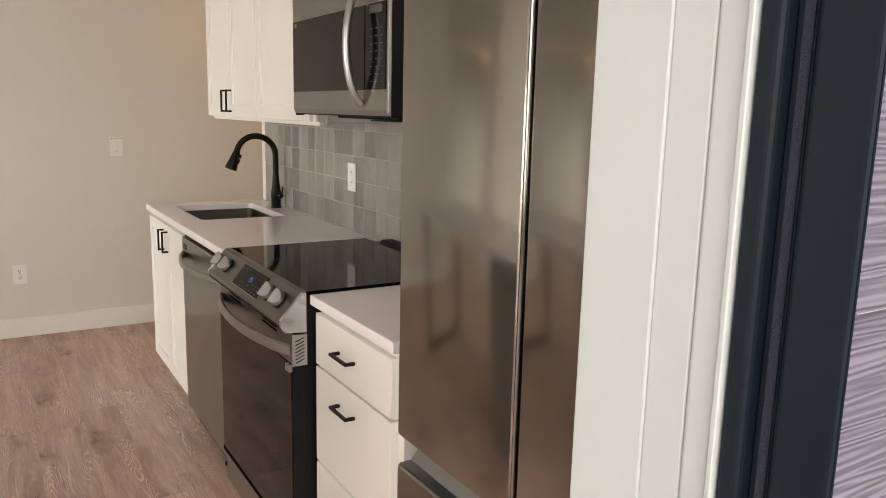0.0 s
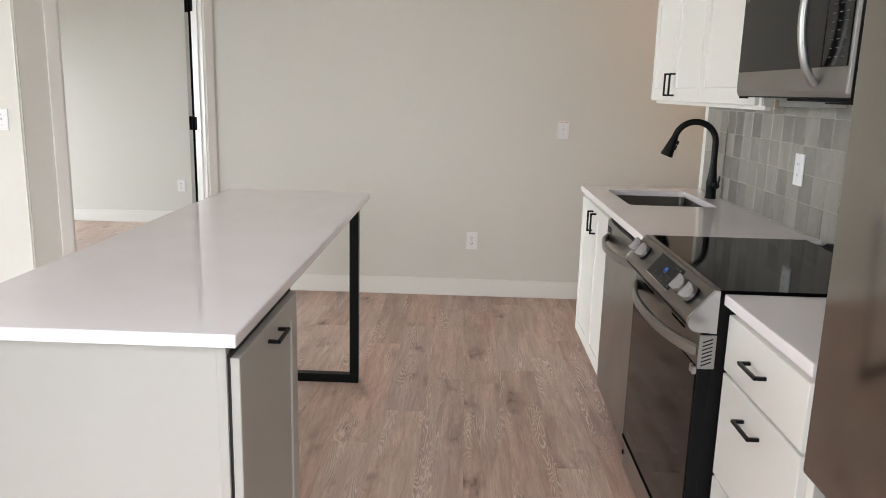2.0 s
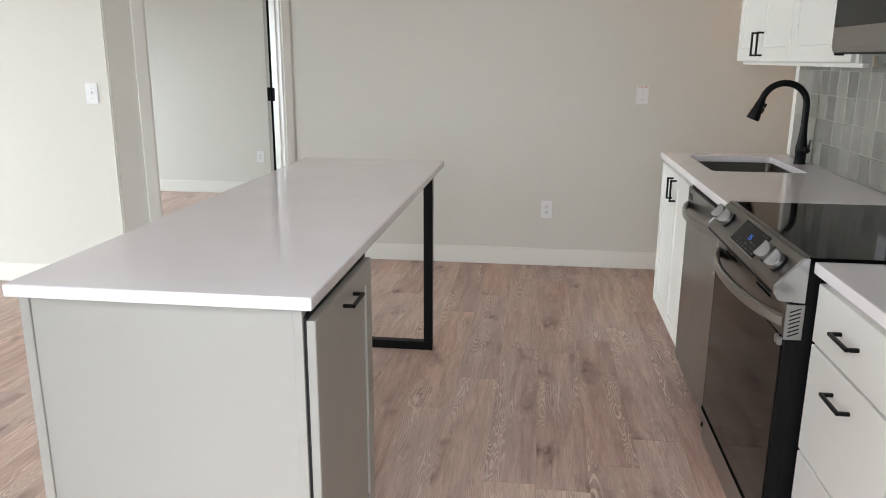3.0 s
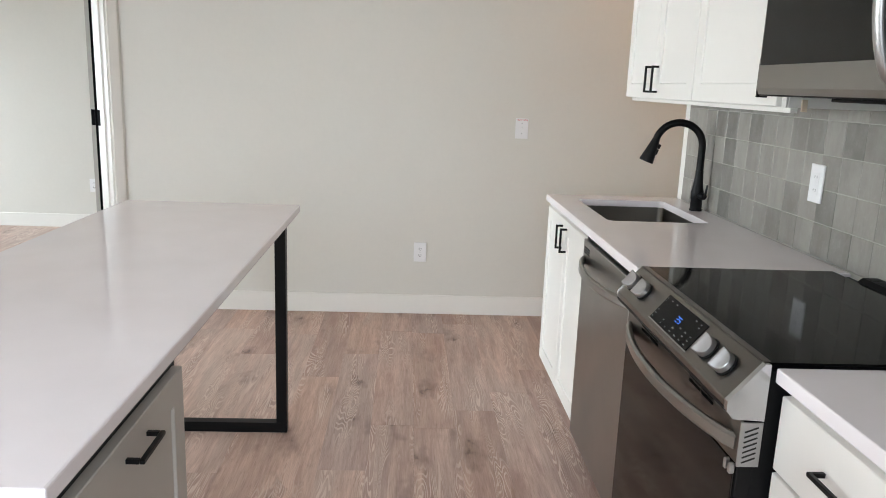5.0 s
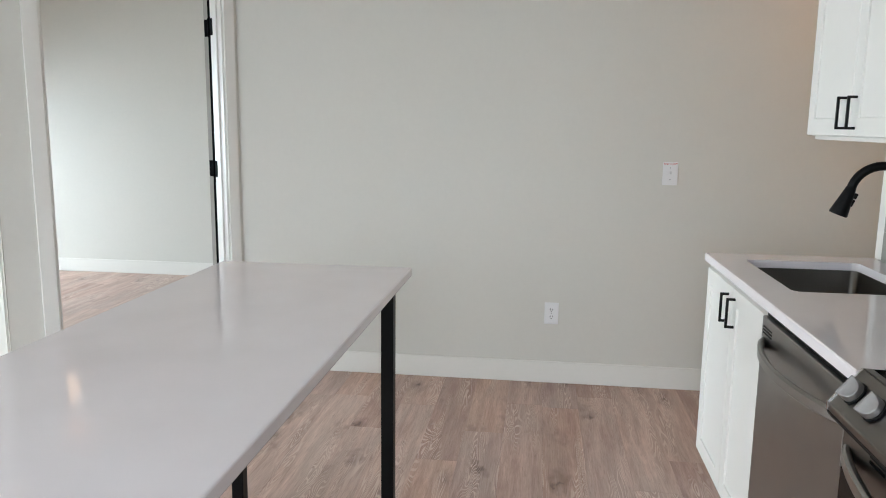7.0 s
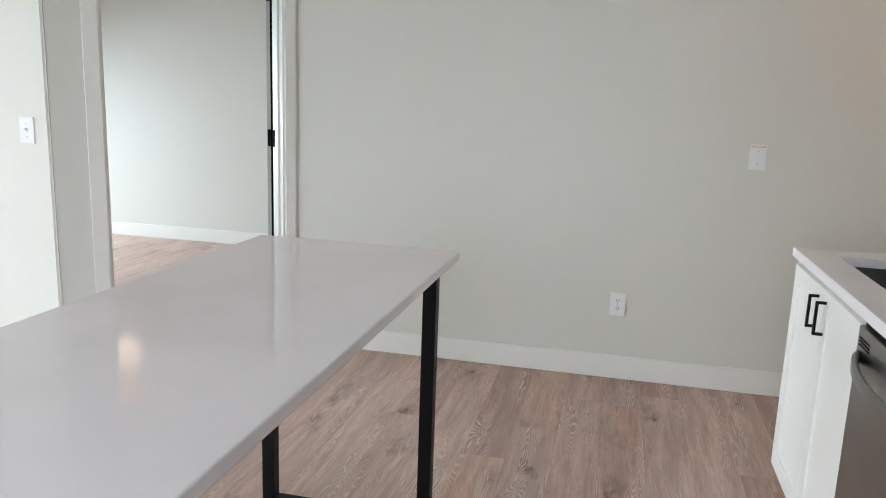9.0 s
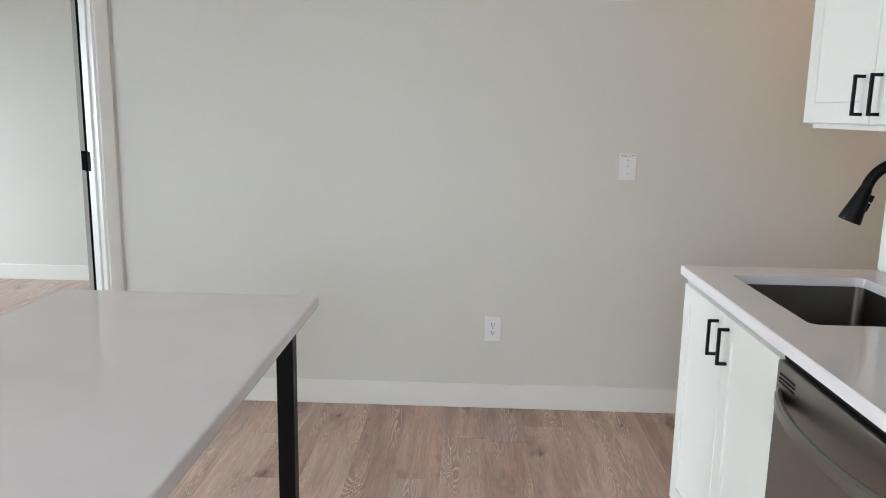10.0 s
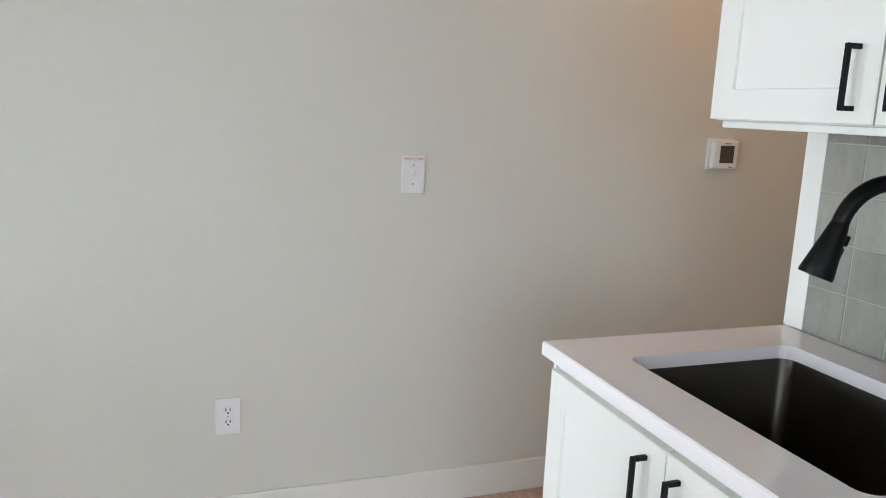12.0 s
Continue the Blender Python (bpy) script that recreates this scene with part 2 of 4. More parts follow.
def part(name, bm, material, parent, label="", smooth=False):
    """A mesh, given in world coordinates, as a part of a thing or of a part."""
    inv = world_of(parent).inverted()
    centre = inv @ (sum((v.co for v in bm.verts), Vector()) / len(bm.verts))
    bm.transform(Matrix.Translation(-centre) @ inv)
    ob = new(name, finish(name, bm, material, smooth))
    ob.parent = parent
    ob.location = centre
    return tagged(ob, label)


def single(name, bm, material, label, category, kind="", group="", smooth=False):
    """A mesh, given in world coordinates, as a thing of its own, with its origin at its base."""
    lo = [min(v.co[i] for v in bm.verts) for i in range(3)]
    hi = [max(v.co[i] for v in bm.verts) for i in range(3)]
    at = Vector(((lo[0] + hi[0]) / 2, (lo[1] + hi[1]) / 2, lo[2]))
    bm.transform(Matrix.Translation(-at))
    ob = new(name, finish(name, bm, material, smooth))
    ob.location = at
    return tagged(ob, label, category, group, kind)


def add_box(bm, lo, hi, bevel=0.0, segments=2, m=None):
    size = [hi[i] - lo[i] for i in range(3)]
    mid = [(hi[i] + lo[i]) / 2 for i in range(3)]
    got = bmesh.ops.create_cube(bm, size=1.0, matrix=Matrix.Translation(mid) @ Matrix.Diagonal((*size, 1)))
    verts = got["verts"]
    if bevel:
        edges = list({e for v in verts for e in v.link_edges})
        out = bmesh.ops.bevel(bm, geom=edges, offset=bevel, segments=segments, affect="EDGES", profile=0.5)
        verts = list({v for f in out["faces"] for v in f.verts} | {v for v in verts if v.is_valid})
    if m is not None:
        bmesh.ops.transform(bm, matrix=m, verts=verts)
    return bm


def box(lo, hi, bevel=0.0, segments=2, m=None):
    return add_box(bmesh.new(), lo, hi, bevel, segments, m)


def rings(loops, cap=True, closed=True):
    """Joins loops of equal length, given as points, into a skin."""
    bm = bmesh.new()
    rows = [[bm.verts.new(p) for p in loop] for loop in loops]
    n = len(rows[0])
    for a, b in zip(rows, rows[1:]):
        for i in range(n if closed else n - 1):
            bm.faces.new((a[i], a[(i + 1) % n], b[(i + 1) % n], b[i]))
    if cap:
        bm.faces.new(rows[0])
        bm.faces.new(rows[-1])
    return bm


def panel(y0, y1, z0, z1, x, thick, rail=0.0, out=-1, soft=0.002):
    """A door or drawer front whose face lies at x and looks along out * x; with a rail its middle is sunk."""
    steps = [(0.0, thick), (0.0, soft), (soft, 0.0)]
    if rail:
        steps += [(rail, 0.0), (rail + 0.0012, 0.0012), (rail + 0.0024, 0.0065)]
    loops = []
    for inset, depth in steps:
        px = x - out * depth
        loops.append([(px, y0 + inset, z0 + inset), (px, y1 - inset, z0 + inset), (px, y1 - inset, z1 - inset), (px, y0 + inset, z1 - inset)])
    return rings(loops)


def prism(profile, y0, y1):
    """A profile of (x, z) drawn along y."""
    return rings([[(x, y0, z) for x, z in profile], [(x, y1, z) for x, z in profile]])


def sweep(points, section, up=(0, 0, 1)):
    """Draws a section, given as (side, up) for each point, along a line."""
    points = [Vector(p) for p in points]
    loops = []
    for i, p in enumerate(points):
        way = (points[min(i + 1, len(points) - 1)] - points[max(i - 1, 0)]).normalized()
        side = way.cross(Vector(up)).normalized()
        top = side.cross(way).normalized()
        shape = section(i / (len(points) - 1))
        loops.append([p + side * a + top * b for a, b in shape])
    return rings(loops)


def circle(r, n=14, squash=1.0):
    return [(r * math.cos(2 * math.pi * k / n), r * squash * math.sin(2 * math.pi * k / n)) for k in range(n)]


def turned(profile, at, axis=(0, 0, 1), n=24):
    """A lathe shape of (radius, height) round an axis."""
    q = Vector((0, 0, 1)).rotation_difference(Vector(axis)).to_matrix().to_4x4()
    m = Matrix.Translation(at) @ q
    return rings([[m @ Vector((r * math.cos(2 * math.pi * k / n), r * math.sin(2 * math.pi * k / n), h)) for k in range(n)] for r, h in profile])


def structure(name, bm, material, label, category):
    return single(name, bm, material, label, category, "structure")


def letters(name, body, size, m, material, parent, label):
    cu = bpy.data.curves.new(name, "FONT")
    cu.body, cu.size, cu.extrude, cu.align_x, cu.align_y = body, size, 0.0002, "CENTER", "CENTER"
    cu.materials.append(material)
    ob = new(name, cu)
    ob.parent = parent
    ob.matrix_basis = world_of(parent).inverted() @ m
    return tagged(ob, label)


# ---- the plan ----
FAR, RIGHT, TOP = 5.226, 1.355, 2.74
LIV = 4.36
C0 = Vector((-1.600, FAR, 0))
C1 = Vector((-2.425, LIV, 0))
DU = (C1 - C0).normalized()
DN = Vector((DU.y, -DU.x, 0))
DIAG = Matrix(((DU.x, DN.x, 0, C0.x), (DU.y, DN.y, 0, C0.y), (0, 0, 1, 0), (0, 0, 0, 1)))
DLEN = (C1 - C0).length
OPEN0, OPEN1, HEAD = 0.072, 0.978, 2.16
BED_N, BED_E, WEST, LWEST = 7.63, -1.0, -6.2, -9.0
SOUTH_IN, SOUTH_OUT = 0.52, 0.314
PATIO_W, PATIO_E, PATIO_H = -1.5, 0.405, 2.12
HALL_E, HALL_S = 4.2, 4.12

structure("wall_north", box((-1.67, FAR, -0.01), (HALL_E + 0.12, FAR + 0.12, TOP)), WALL, "plain greige painted wall of kitchen and hall", "wall")
structure("wall_east", box((RIGHT, SOUTH_IN, -0.01), (RIGHT + 0.12, 4.243, TOP)), WALL, "greige partition wall behind the kitchen cabinets", "wall")
structure("wall_hall_south", box((RIGHT + 0.12, HALL_S, -0.01), (HALL_E, HALL_S + 0.12, TOP)), WALL, "greige wall along the side hall", "wall")
structure("wall_hall_end", box((HALL_E, HALL_S, -0.01), (HALL_E + 0.12, FAR, TOP)), WALL, "greige wall closing the side hall", "wall")
structure("wall_living", box((LWEST, LIV, -0.01), (C1.x + 0.005, LIV + 0.12, TOP)), WALL, "greige wall between living room and bedroom", "wall")
bm = box((0, 0, -0.01), (OPEN0, 0.12, TOP), m=DIAG)
add_box(bm, (OPEN1, 0, -0.01), (DLEN + 0.01, 0.12, TOP), m=DIAG)
add_box(bm, (OPEN0, 0, HEAD), (OPEN1, 0.12, TOP), m=DIAG)
structure("wall_diagonal", bm, WALL, "greige angled wall with the bedroom doorway", "wall")
structure("wall_bedroom_north", box((WEST, BED_N, -0.01), (BED_E + 0.12, BED_N + 0.12, TOP)), WALL, "plain pale bedroom wall", "wall")
structure("wall_bedroom_east", box((BED_E, FAR + 0.12, -0.01), (BED_E + 0.12, BED_N, TOP)), WALL, "plain pale bedroom side wall", "wall")
bm = box((WEST - 0.14, LIV + 0.12, -0.01), (WEST, 5.2, TOP))
add_box(bm, (WEST - 0.14, 7.2, -0.01), (WEST, BED_N + 0.12, TOP))
add_box(bm, (WEST - 0.14, 5.2, -0.01), (WEST, 7.2, 0.55))
add_box(bm, (WEST - 0.14, 5.2, 2.15), (WEST, 7.2, TOP))
structure("wall_west", bm, WALL, "greige outer wall with the bedroom window", "wall")
bm = box((LWEST - 0.14, SOUTH_OUT, -0.01), (LWEST, 0.8, TOP))
add_box(bm, (LWEST - 0.14, 3.9, -0.01), (LWEST, LIV + 0.12, TOP))
add_box(bm, (LWEST - 0.14, 0.8, -0.01), (LWEST, 3.9, 0.25))
add_box(bm, (LWEST - 0.14, 0.8, 2.35), (LWEST, 3.9, TOP))
structure("wall_living_west", bm, WALL, "unseen greige outer wall with the added living-room window", "wall")
WX0, WX1, WZ0, WZ1 = -5.7, -2.5, 0.25, 2.25
bm = box((LWEST, SOUTH_OUT + 0.008, -0.01), (WX0, SOUTH_IN, TOP))
add_box(bm, (WX1, SOUTH_OUT + 0.008, -0.01), (PATIO_W, SOUTH_IN, TOP))
add_box(bm, (WX0, SOUTH_OUT + 0.008, -0.01), (WX1, SOUTH_IN, WZ0))
add_box(bm, (WX0, SOUTH_OUT + 0.008, WZ1), (WX1, SOUTH_IN, TOP))
add_box(bm, (PATIO_E + 0.0455, SOUTH_OUT + 0.008, -0.01), (RIGHT + 0.12, SOUTH_IN - 0.002, TOP))
add_box(bm, (PATIO_W, SOUTH_OUT + 0.008, PATIO_H), (PATIO_E + 0.045, SOUTH_IN, TOP))
structure("wall_south", bm, WALL, "outer wall with the wide patio doorway", "wall")
structure("ceiling", box((LWEST - 0.14, SOUTH_OUT, TOP), (HALL_E + 0.12, BED_N + 0.12, TOP + 0.12)), CEIL, "flat white painted ceiling", "ceiling")
structure("ground", box((-400, -400, -0.45), (400, 400, -0.25)), LAWN, "flat open ground outside reaching the horizon", "ground")
structure("patio", box((-10.0, -2.6, -0.25), (3.0, SOUTH_OUT + 0.008, -0.03)), SLAB, "pale concrete patio outside the doorway", "patio")


def baseboard(name, lo, hi, m=None):
    bm = box(lo, hi, 0.004, 2, m)
    structure(name, bm, TRIM, "flat white painted baseboard along the wall", "baseboard")


BH, BT = 0.122, 0.013
baseboard("baseboard", (-1.595, FAR - BT, 0), (HALL_E, FAR, BH))
baseboard("baseboard", (LWEST, LIV - BT, 0), (C1.x, LIV, BH))
baseboard("baseboard", (WEST, BED_N - BT, 0), (BED_E, BED_N, BH))
baseboard("baseboard", (OPEN1 + 0.085, -BT, 0), (DLEN - 0.006, -0.0005, BH), DIAG)
baseboard("baseboard", (WEST, LIV + 0.12, 0), (WEST + BT, BED_N - BT, BH))

# ---- bedroom doorway: jambs, stops, casings and the open door ----
frame_thing = thing("door_frame", DIAG @ Vector((0.53, 0.06, 0)), "white painted door frame with flat casing", "door frame", kind="structure")
J = 0.018
part("jamb", box((OPEN0, -0.004, 0), (OPEN0 + J, 0.140, HEAD), 0.001, 1, DIAG), TRIM, frame_thing)
part("jamb", box((OPEN1 - J, -0.004, 0), (OPEN1, 0.124, HEAD), 0.001, 1, DIAG), TRIM, frame_thing)
part("head_jamb", box((OPEN0 + J, -0.004, HEAD - J), (OPEN1 - J, 0.124, HEAD), 0.001, 1, DIAG), TRIM, frame_thing)
part("door_stop", box((OPEN0 + J, 0.040, 0), (OPEN0 + J + 0.011, 0.075, HEAD - J), 0.002, 1, DIAG), TRIM, frame_thing)
part("door_stop", box((OPEN1 - J - 0.011, 0.040, 0), (OPEN1 - J, 0.075, HEAD - J), 0.002, 1, DIAG), TRIM, frame_thing)
CW = 0.070
part("casing", box((OPEN0 + 0.006 - 0.058, -0.018, 0), (OPEN0 + 0.006, -0.0005, HEAD + 0.006), 0.002, 1, DIAG), TRIM, frame_thing)
part("casing", box((OPEN1 - 0.006, -0.018, 0), (OPEN1 - 0.006 + CW, -0.0005, HEAD + 0.006), 0.002, 1, DIAG), TRIM, frame_thing)
part("head_casing", box((OPEN0 + 0.006 - CW, -0.018, HEAD + 0.006), (OPEN1 - 0.006 + CW, -0.0005, HEAD + 0.006 + CW), 0.002, 1, DIAG), TRIM, frame_thing)

door = thing("door_1", DIAG @ Vector((OPEN0, 0.15, 0)), "bedroom door greyed to match its shaded edge, swung fully open on black hinges", "door", kind="structure")
LEAF = DIAG @ pose(OPEN0 + J - 0.016, 0.182, 0, 0, 0, 151)
part("door_leaf", box((0.0, -0.044, 0.012), (0.80, 0.0, HEAD - J - 0.004), 0.002, 1, LEAF), DOORW, door)
for hz in (1.138, 1.912):
    plate = part("hinge", box((-0.0025, -0.038, hz - 0.047), (0.0005, -0.001, hz + 0.045), 0.001, 1, LEAF), HINGEB, door, "matte black butt hinge")
    part("hinge_leaf", box((OPEN0 + J - 0.003, 0.110, hz - 0.045), (OPEN0 + J + 0.0025, 0.1755, hz + 0.045), 0.001, 1, DIAG), HINGEB, plate)
    part("knuckle", turned([(0.0065, -0.046), (0.0075, -0.044), (0.0075, 0.044), (0.0065, 0.046)], DIAG @ Vector((OPEN0 + J + 0.003, 0.152, hz)), n=12), HINGEB, plate, smooth=True)
# deep shade between jamb and door, built as a black strip
part("gasket", box((OPEN0 + J - 0.009, 0.1405, 0), (OPEN0 + J - 0.002, 0.1795, HEAD - J), 0.001, 1, DIAG), GAPB, frame_thing, "black strip standing in for deep shade behind the jamb")
part("casing", box((OPEN0 + 0.006 - CW, 0.1205, 0), (OPEN0 - 0.001, 0.138, HEAD + 0.006), 0.002, 1, DIAG), TRIM, frame_thing)

# ---- bedroom window ----
win = thing("window_1", (WEST - 0.07, 6.2, 0.55), "white framed bedroom window letting in daylight", "window", kind="structure")
for lo, hi in (((5.2, 0.55), (5.26, 2.15)), ((7.14, 0.55), (7.2, 2.15)), ((5.26, 0.55), (7.14, 0.61)), ((5.26, 2.09), (7.14, 2.15)), ((6.17, 0.61), (6.23, 2.09))):
    part("window_frame", box((WEST - 0.10, lo[0], lo[1]), (WEST - 0.04, hi[0], hi[1]), 0.003, 1), TRIM, win)
for y0, y1 in ((5.26, 6.17), (6.23, 7.14)):
    pane = part("pane", box((WEST - 0.075, y0, 0.61), (WEST - 0.069, y1, 2.09)), GLASS, win)
    pane.visible_shadow = False

# unseen window added around the west fill lamp
win = thing("window_3", (LWEST - 0.07, 2.35, 0.25), "unseen wide charcoal framed window added at the end of the living room", "window", kind="structure")
for y0, y1 in ((0.8, 0.86), (2.32, 2.38), (3.84, 3.9)):
    part("window_frame", box((LWEST - 0.10, y0, 0.25), (LWEST - 0.04, y1, 2.35), 0.003, 1), CHAR, win)
for y0, y1 in ((0.86, 2.32), (2.38, 3.84)):
    for z0, z1 in ((0.25, 0.31), (2.29, 2.35)):
        part("window_frame", box((LWEST - 0.10, y0, z0), (LWEST - 0.04, y1, z1), 0.003, 1), CHAR, win)
    pane = part("pane", box((LWEST - 0.075, y0, 0.31), (LWEST - 0.069, y1, 2.29)), GLASS, win)
    pane.visible_shadow = False

# ---- patio doorway: white inside, charcoal outside ----
entry_frame = thing("entry_door_frame", (-0.10, 0.41, 0), "entry door frame, charcoal outside and white inside", "door frame", kind="structure")
PE = PATIO_E
part("inner_casing", box((PE - 0.004, 0.445, 0), (PE + 0.045, SOUTH_IN + 0.001, PATIO_H), 0.002, 2), VINYL, entry_frame)
part("inner_reveal", box((PE - 0.003, 0.4083, 0), (PE + 0.045, 0.4448, PATIO_H), 0.0015, 2), VINYL, entry_frame)
part("inner_frame", box((PE - 0.004, 0.382, 0), (PE + 0.045, 0.408, PATIO_H), 0.004, 3), VINYL, entry_frame)
part("frame_lip", box((PE - 0.009, 0.3765, 0), (PE + 0.045, 0.3815, PATIO_H), 0.001, 1), VINYL, entry_frame)
part("outer_frame", box((PE - 0.006, 0.3585, -0.03), (PE + 0.045, 0.376, PATIO_H), 0.005, 3), CHAR, entry_frame)
part("outer_frame", box((PE + 0.006, 0.341, -0.03), (PE + 0.045, 0.358, PATIO_H), 0.001, 1), CHAR, entry_frame)
part("weatherstrip", box((PE + 0.004, 0.346, -0.03), (PE + 0.008, 0.353, PATIO_H), 0.001, 1), FUZZ, entry_frame)
part("outer_frame", box((PE - 0.002, 0.2995, -0.03), (PE + 0.0040, 0.3405, PATIO_H), 0.004, 3), CHAR, entry_frame)
part("threshold", box((PATIO_W, 0.30, -0.028), (PE - 0.007, 0.515, -0.004), 0.003, 2), CHAR, entry_frame)
part("head_frame", box((PATIO_W + 0.05, 0.30, PATIO_H - 0.05), (PE - 0.007, 0.51, PATIO_H), 0.003, 1), CHAR, entry_frame)
part("side_frame", box((PATIO_W, 0.30, -0.004), (PATIO_W + 0.05, 0.51, PATIO_H), 0.003, 1), CHAR, entry_frame)
# unseen sidelight half, added where the doorway is widened to admit more daylight
part("post", box((-0.56, 0.31, -0.004), (-0.50, 0.50, PATIO_H - 0.05), 0.003, 1), CHAR, entry_frame)
part("sidelight_rail", box((PATIO_W + 0.05, 0.36, -0.004), (-0.56, 0.42, 0.10), 0.003, 1), CHAR, entry_frame)
pane = part("pane", box((PATIO_W + 0.05, 0.385, 0.10), (-0.56, 0.391, PATIO_H - 0.05)), GLASS, entry_frame)
pane.visible_shadow = False

# the wide living-room window
win = thing("window_2", ((WX0 + WX1) / 2, 0.40, WZ0), "wide charcoal framed living-room window", "window", kind="structure")
xs = [WX0 + (WX1 - WX0) * k / 3 for k in range(4)]
for x in xs:
    x0 = min(max(x - 0.03, WX0), WX1 - 0.06)
    part("window_frame", box((x0, 0.35, WZ0), (x0 + 0.06, 0.42, WZ1), 0.003, 1), CHAR, win)
for z0, z1 in ((WZ0, WZ0 + 0.06), (WZ1 - 0.06, WZ1)):
    for a, b in zip(xs, xs[1:]):
        part("window_frame", box((a + (0.06 if a == WX0 else 0.03), 0.352, z0), (b - (0.06 if b == WX1 else 0.03), 0.418, z1), 0.003, 1), CHAR, win)
for a, b in zip(xs, xs[1:]):
    pane = part("pane", box((a + 0.03, 0.382, WZ0 + 0.06), (b - 0.03, 0.388, WZ1 - 0.06)), GLASS, win)
    pane.visible_shadow = False

# lap siding on the outer wall beside the doorway
siding = thing("siding", (1.0, SOUTH_OUT, 0), "grey wood-grained lap siding on the outer wall", "siding", kind="structure")
z = 1.312 - 8 * 0.178
while z < TOP:
    y = SOUTH_OUT
    part("board", rings([[(x, y + 0.018, z - 0.0), (x, y - 0.004, z), (x, y - 0.004, z + 0.004), (x, y + 0.010, z + 0.200), (x, y + 0.018, z + 0.200)] for x in (PE + 0.0045, RIGHT + 0.5)]), SIDING, siding)
    z += 0.178


# ---- kitchen run ----
def bar_pull(parent, a, b, x, out=-1, reach=0.030, t=0.0085):
    """A square bar pull from a to b, given as (y, z), on a face at x."""
    a, b = Vector((0, *a)), Vector((0, *b))
    way = (b - a).normalized() * t / 2
    xo = x + out * reach
    lo_x, hi_x = sorted((xo, xo - out * t))
    side = Vector((0, way.z, -way.y))
    bm = bmesh.new()
    y0, y1 = sorted((a.y - abs(side.y) - abs(way.y), b.y + abs(side.y) + abs(way.y)))
    z0, z1 = sorted((a.z - abs(side.z) - abs(way.z), b.z + abs(side.z) + abs(way.z)))
    add_box(bm, (lo_x, min(y0, y1), min(z0, z1)), (hi_x, max(y0, y1), max(z0, z1)), 0.0012, 1)
    for p in (a, b):
        f0, f1 = sorted((x, xo - out * t))
        add_box(bm, (f0, p.y - t / 2, p.z - t / 2), (f1, p.y + t / 2, p.z + t / 2), 0.001, 1)
    return part("handle", bm, BLACKM, parent, "square matte black bar pull")


DF = 0.725          # face of the base doors
CT0, CT1 = 0.885, 0.914
CX = 0.715          # counter's front edge
END = 4.236

sink_cab = thing("sink_cabinet", (1.04, 3.82, 0), "white shaker two-door sink base cabinet with black pulls", "cabinet")
bm = box((DF + 0.020, 3.442, 0.10), (1.343, 4.212, 0.60), 0.001, 1)
add_box(bm, (DF + 0.020, 3.442, 0.60), (DF + 0.040, 4.212, CT0))
add_box(bm, (DF + 0.040, 3.442, 0.60), (1.343, 3.460, CT0))
add_box(bm, (DF + 0.040, 4.194, 0.60), (1.343, 4.212, CT0))
add_box(bm, (1.325, 3.460, 0.60), (1.343, 4.194, CT0))
part("body", bm, CABW, sink_cab)
part("toe_kick", box((DF + 0.075, 3.442, 0.0), (DF + 0.090, 4.20, 0.10)), CABW, sink_cab)
part("end_panel", box((DF + 0.012, 4.2125, 0.10), (1.343, 4.222, CT0), 0.001, 1), CABW, sink_cab)
for y0, y1, hy in ((3.446, 3.815, 3.778), (3.818, 4.208, 3.866)):
    d = part("door", panel(y0, y1, 0.114, 0.862, DF, 0.0195, 0.058), CABW, sink_cab)
    bar_pull(d, (hy, 0.734), (hy, 0.830), DF)

drawers = thing("drawer_cabinet", (1.04, 1.70, 0), "white three-drawer base cabinet with slab fronts", "cabinet")
DR = 0.762
part("body", box((DR + 0.020, 1.508, 0.10), (1.343, 2.003, CT0), 0.001, 1), CABW, drawers)
part("toe_kick", box((DR + 0.075, 1.508, 0.0), (DR + 0.090, 1.998, 0.10)), CABW, drawers)
for z0, z1, hz in ((0.714, 0.862, 0.792), (0.424, 0.706, 0.645), (0.096, 0.416, 0.360)):
    d = part("drawer_front", panel(1.538, 1.998, z0, z1, DR, 0.0195), CABW, drawers)
    bar_pull(d, (1.737, hz), (1.833, hz), DR)


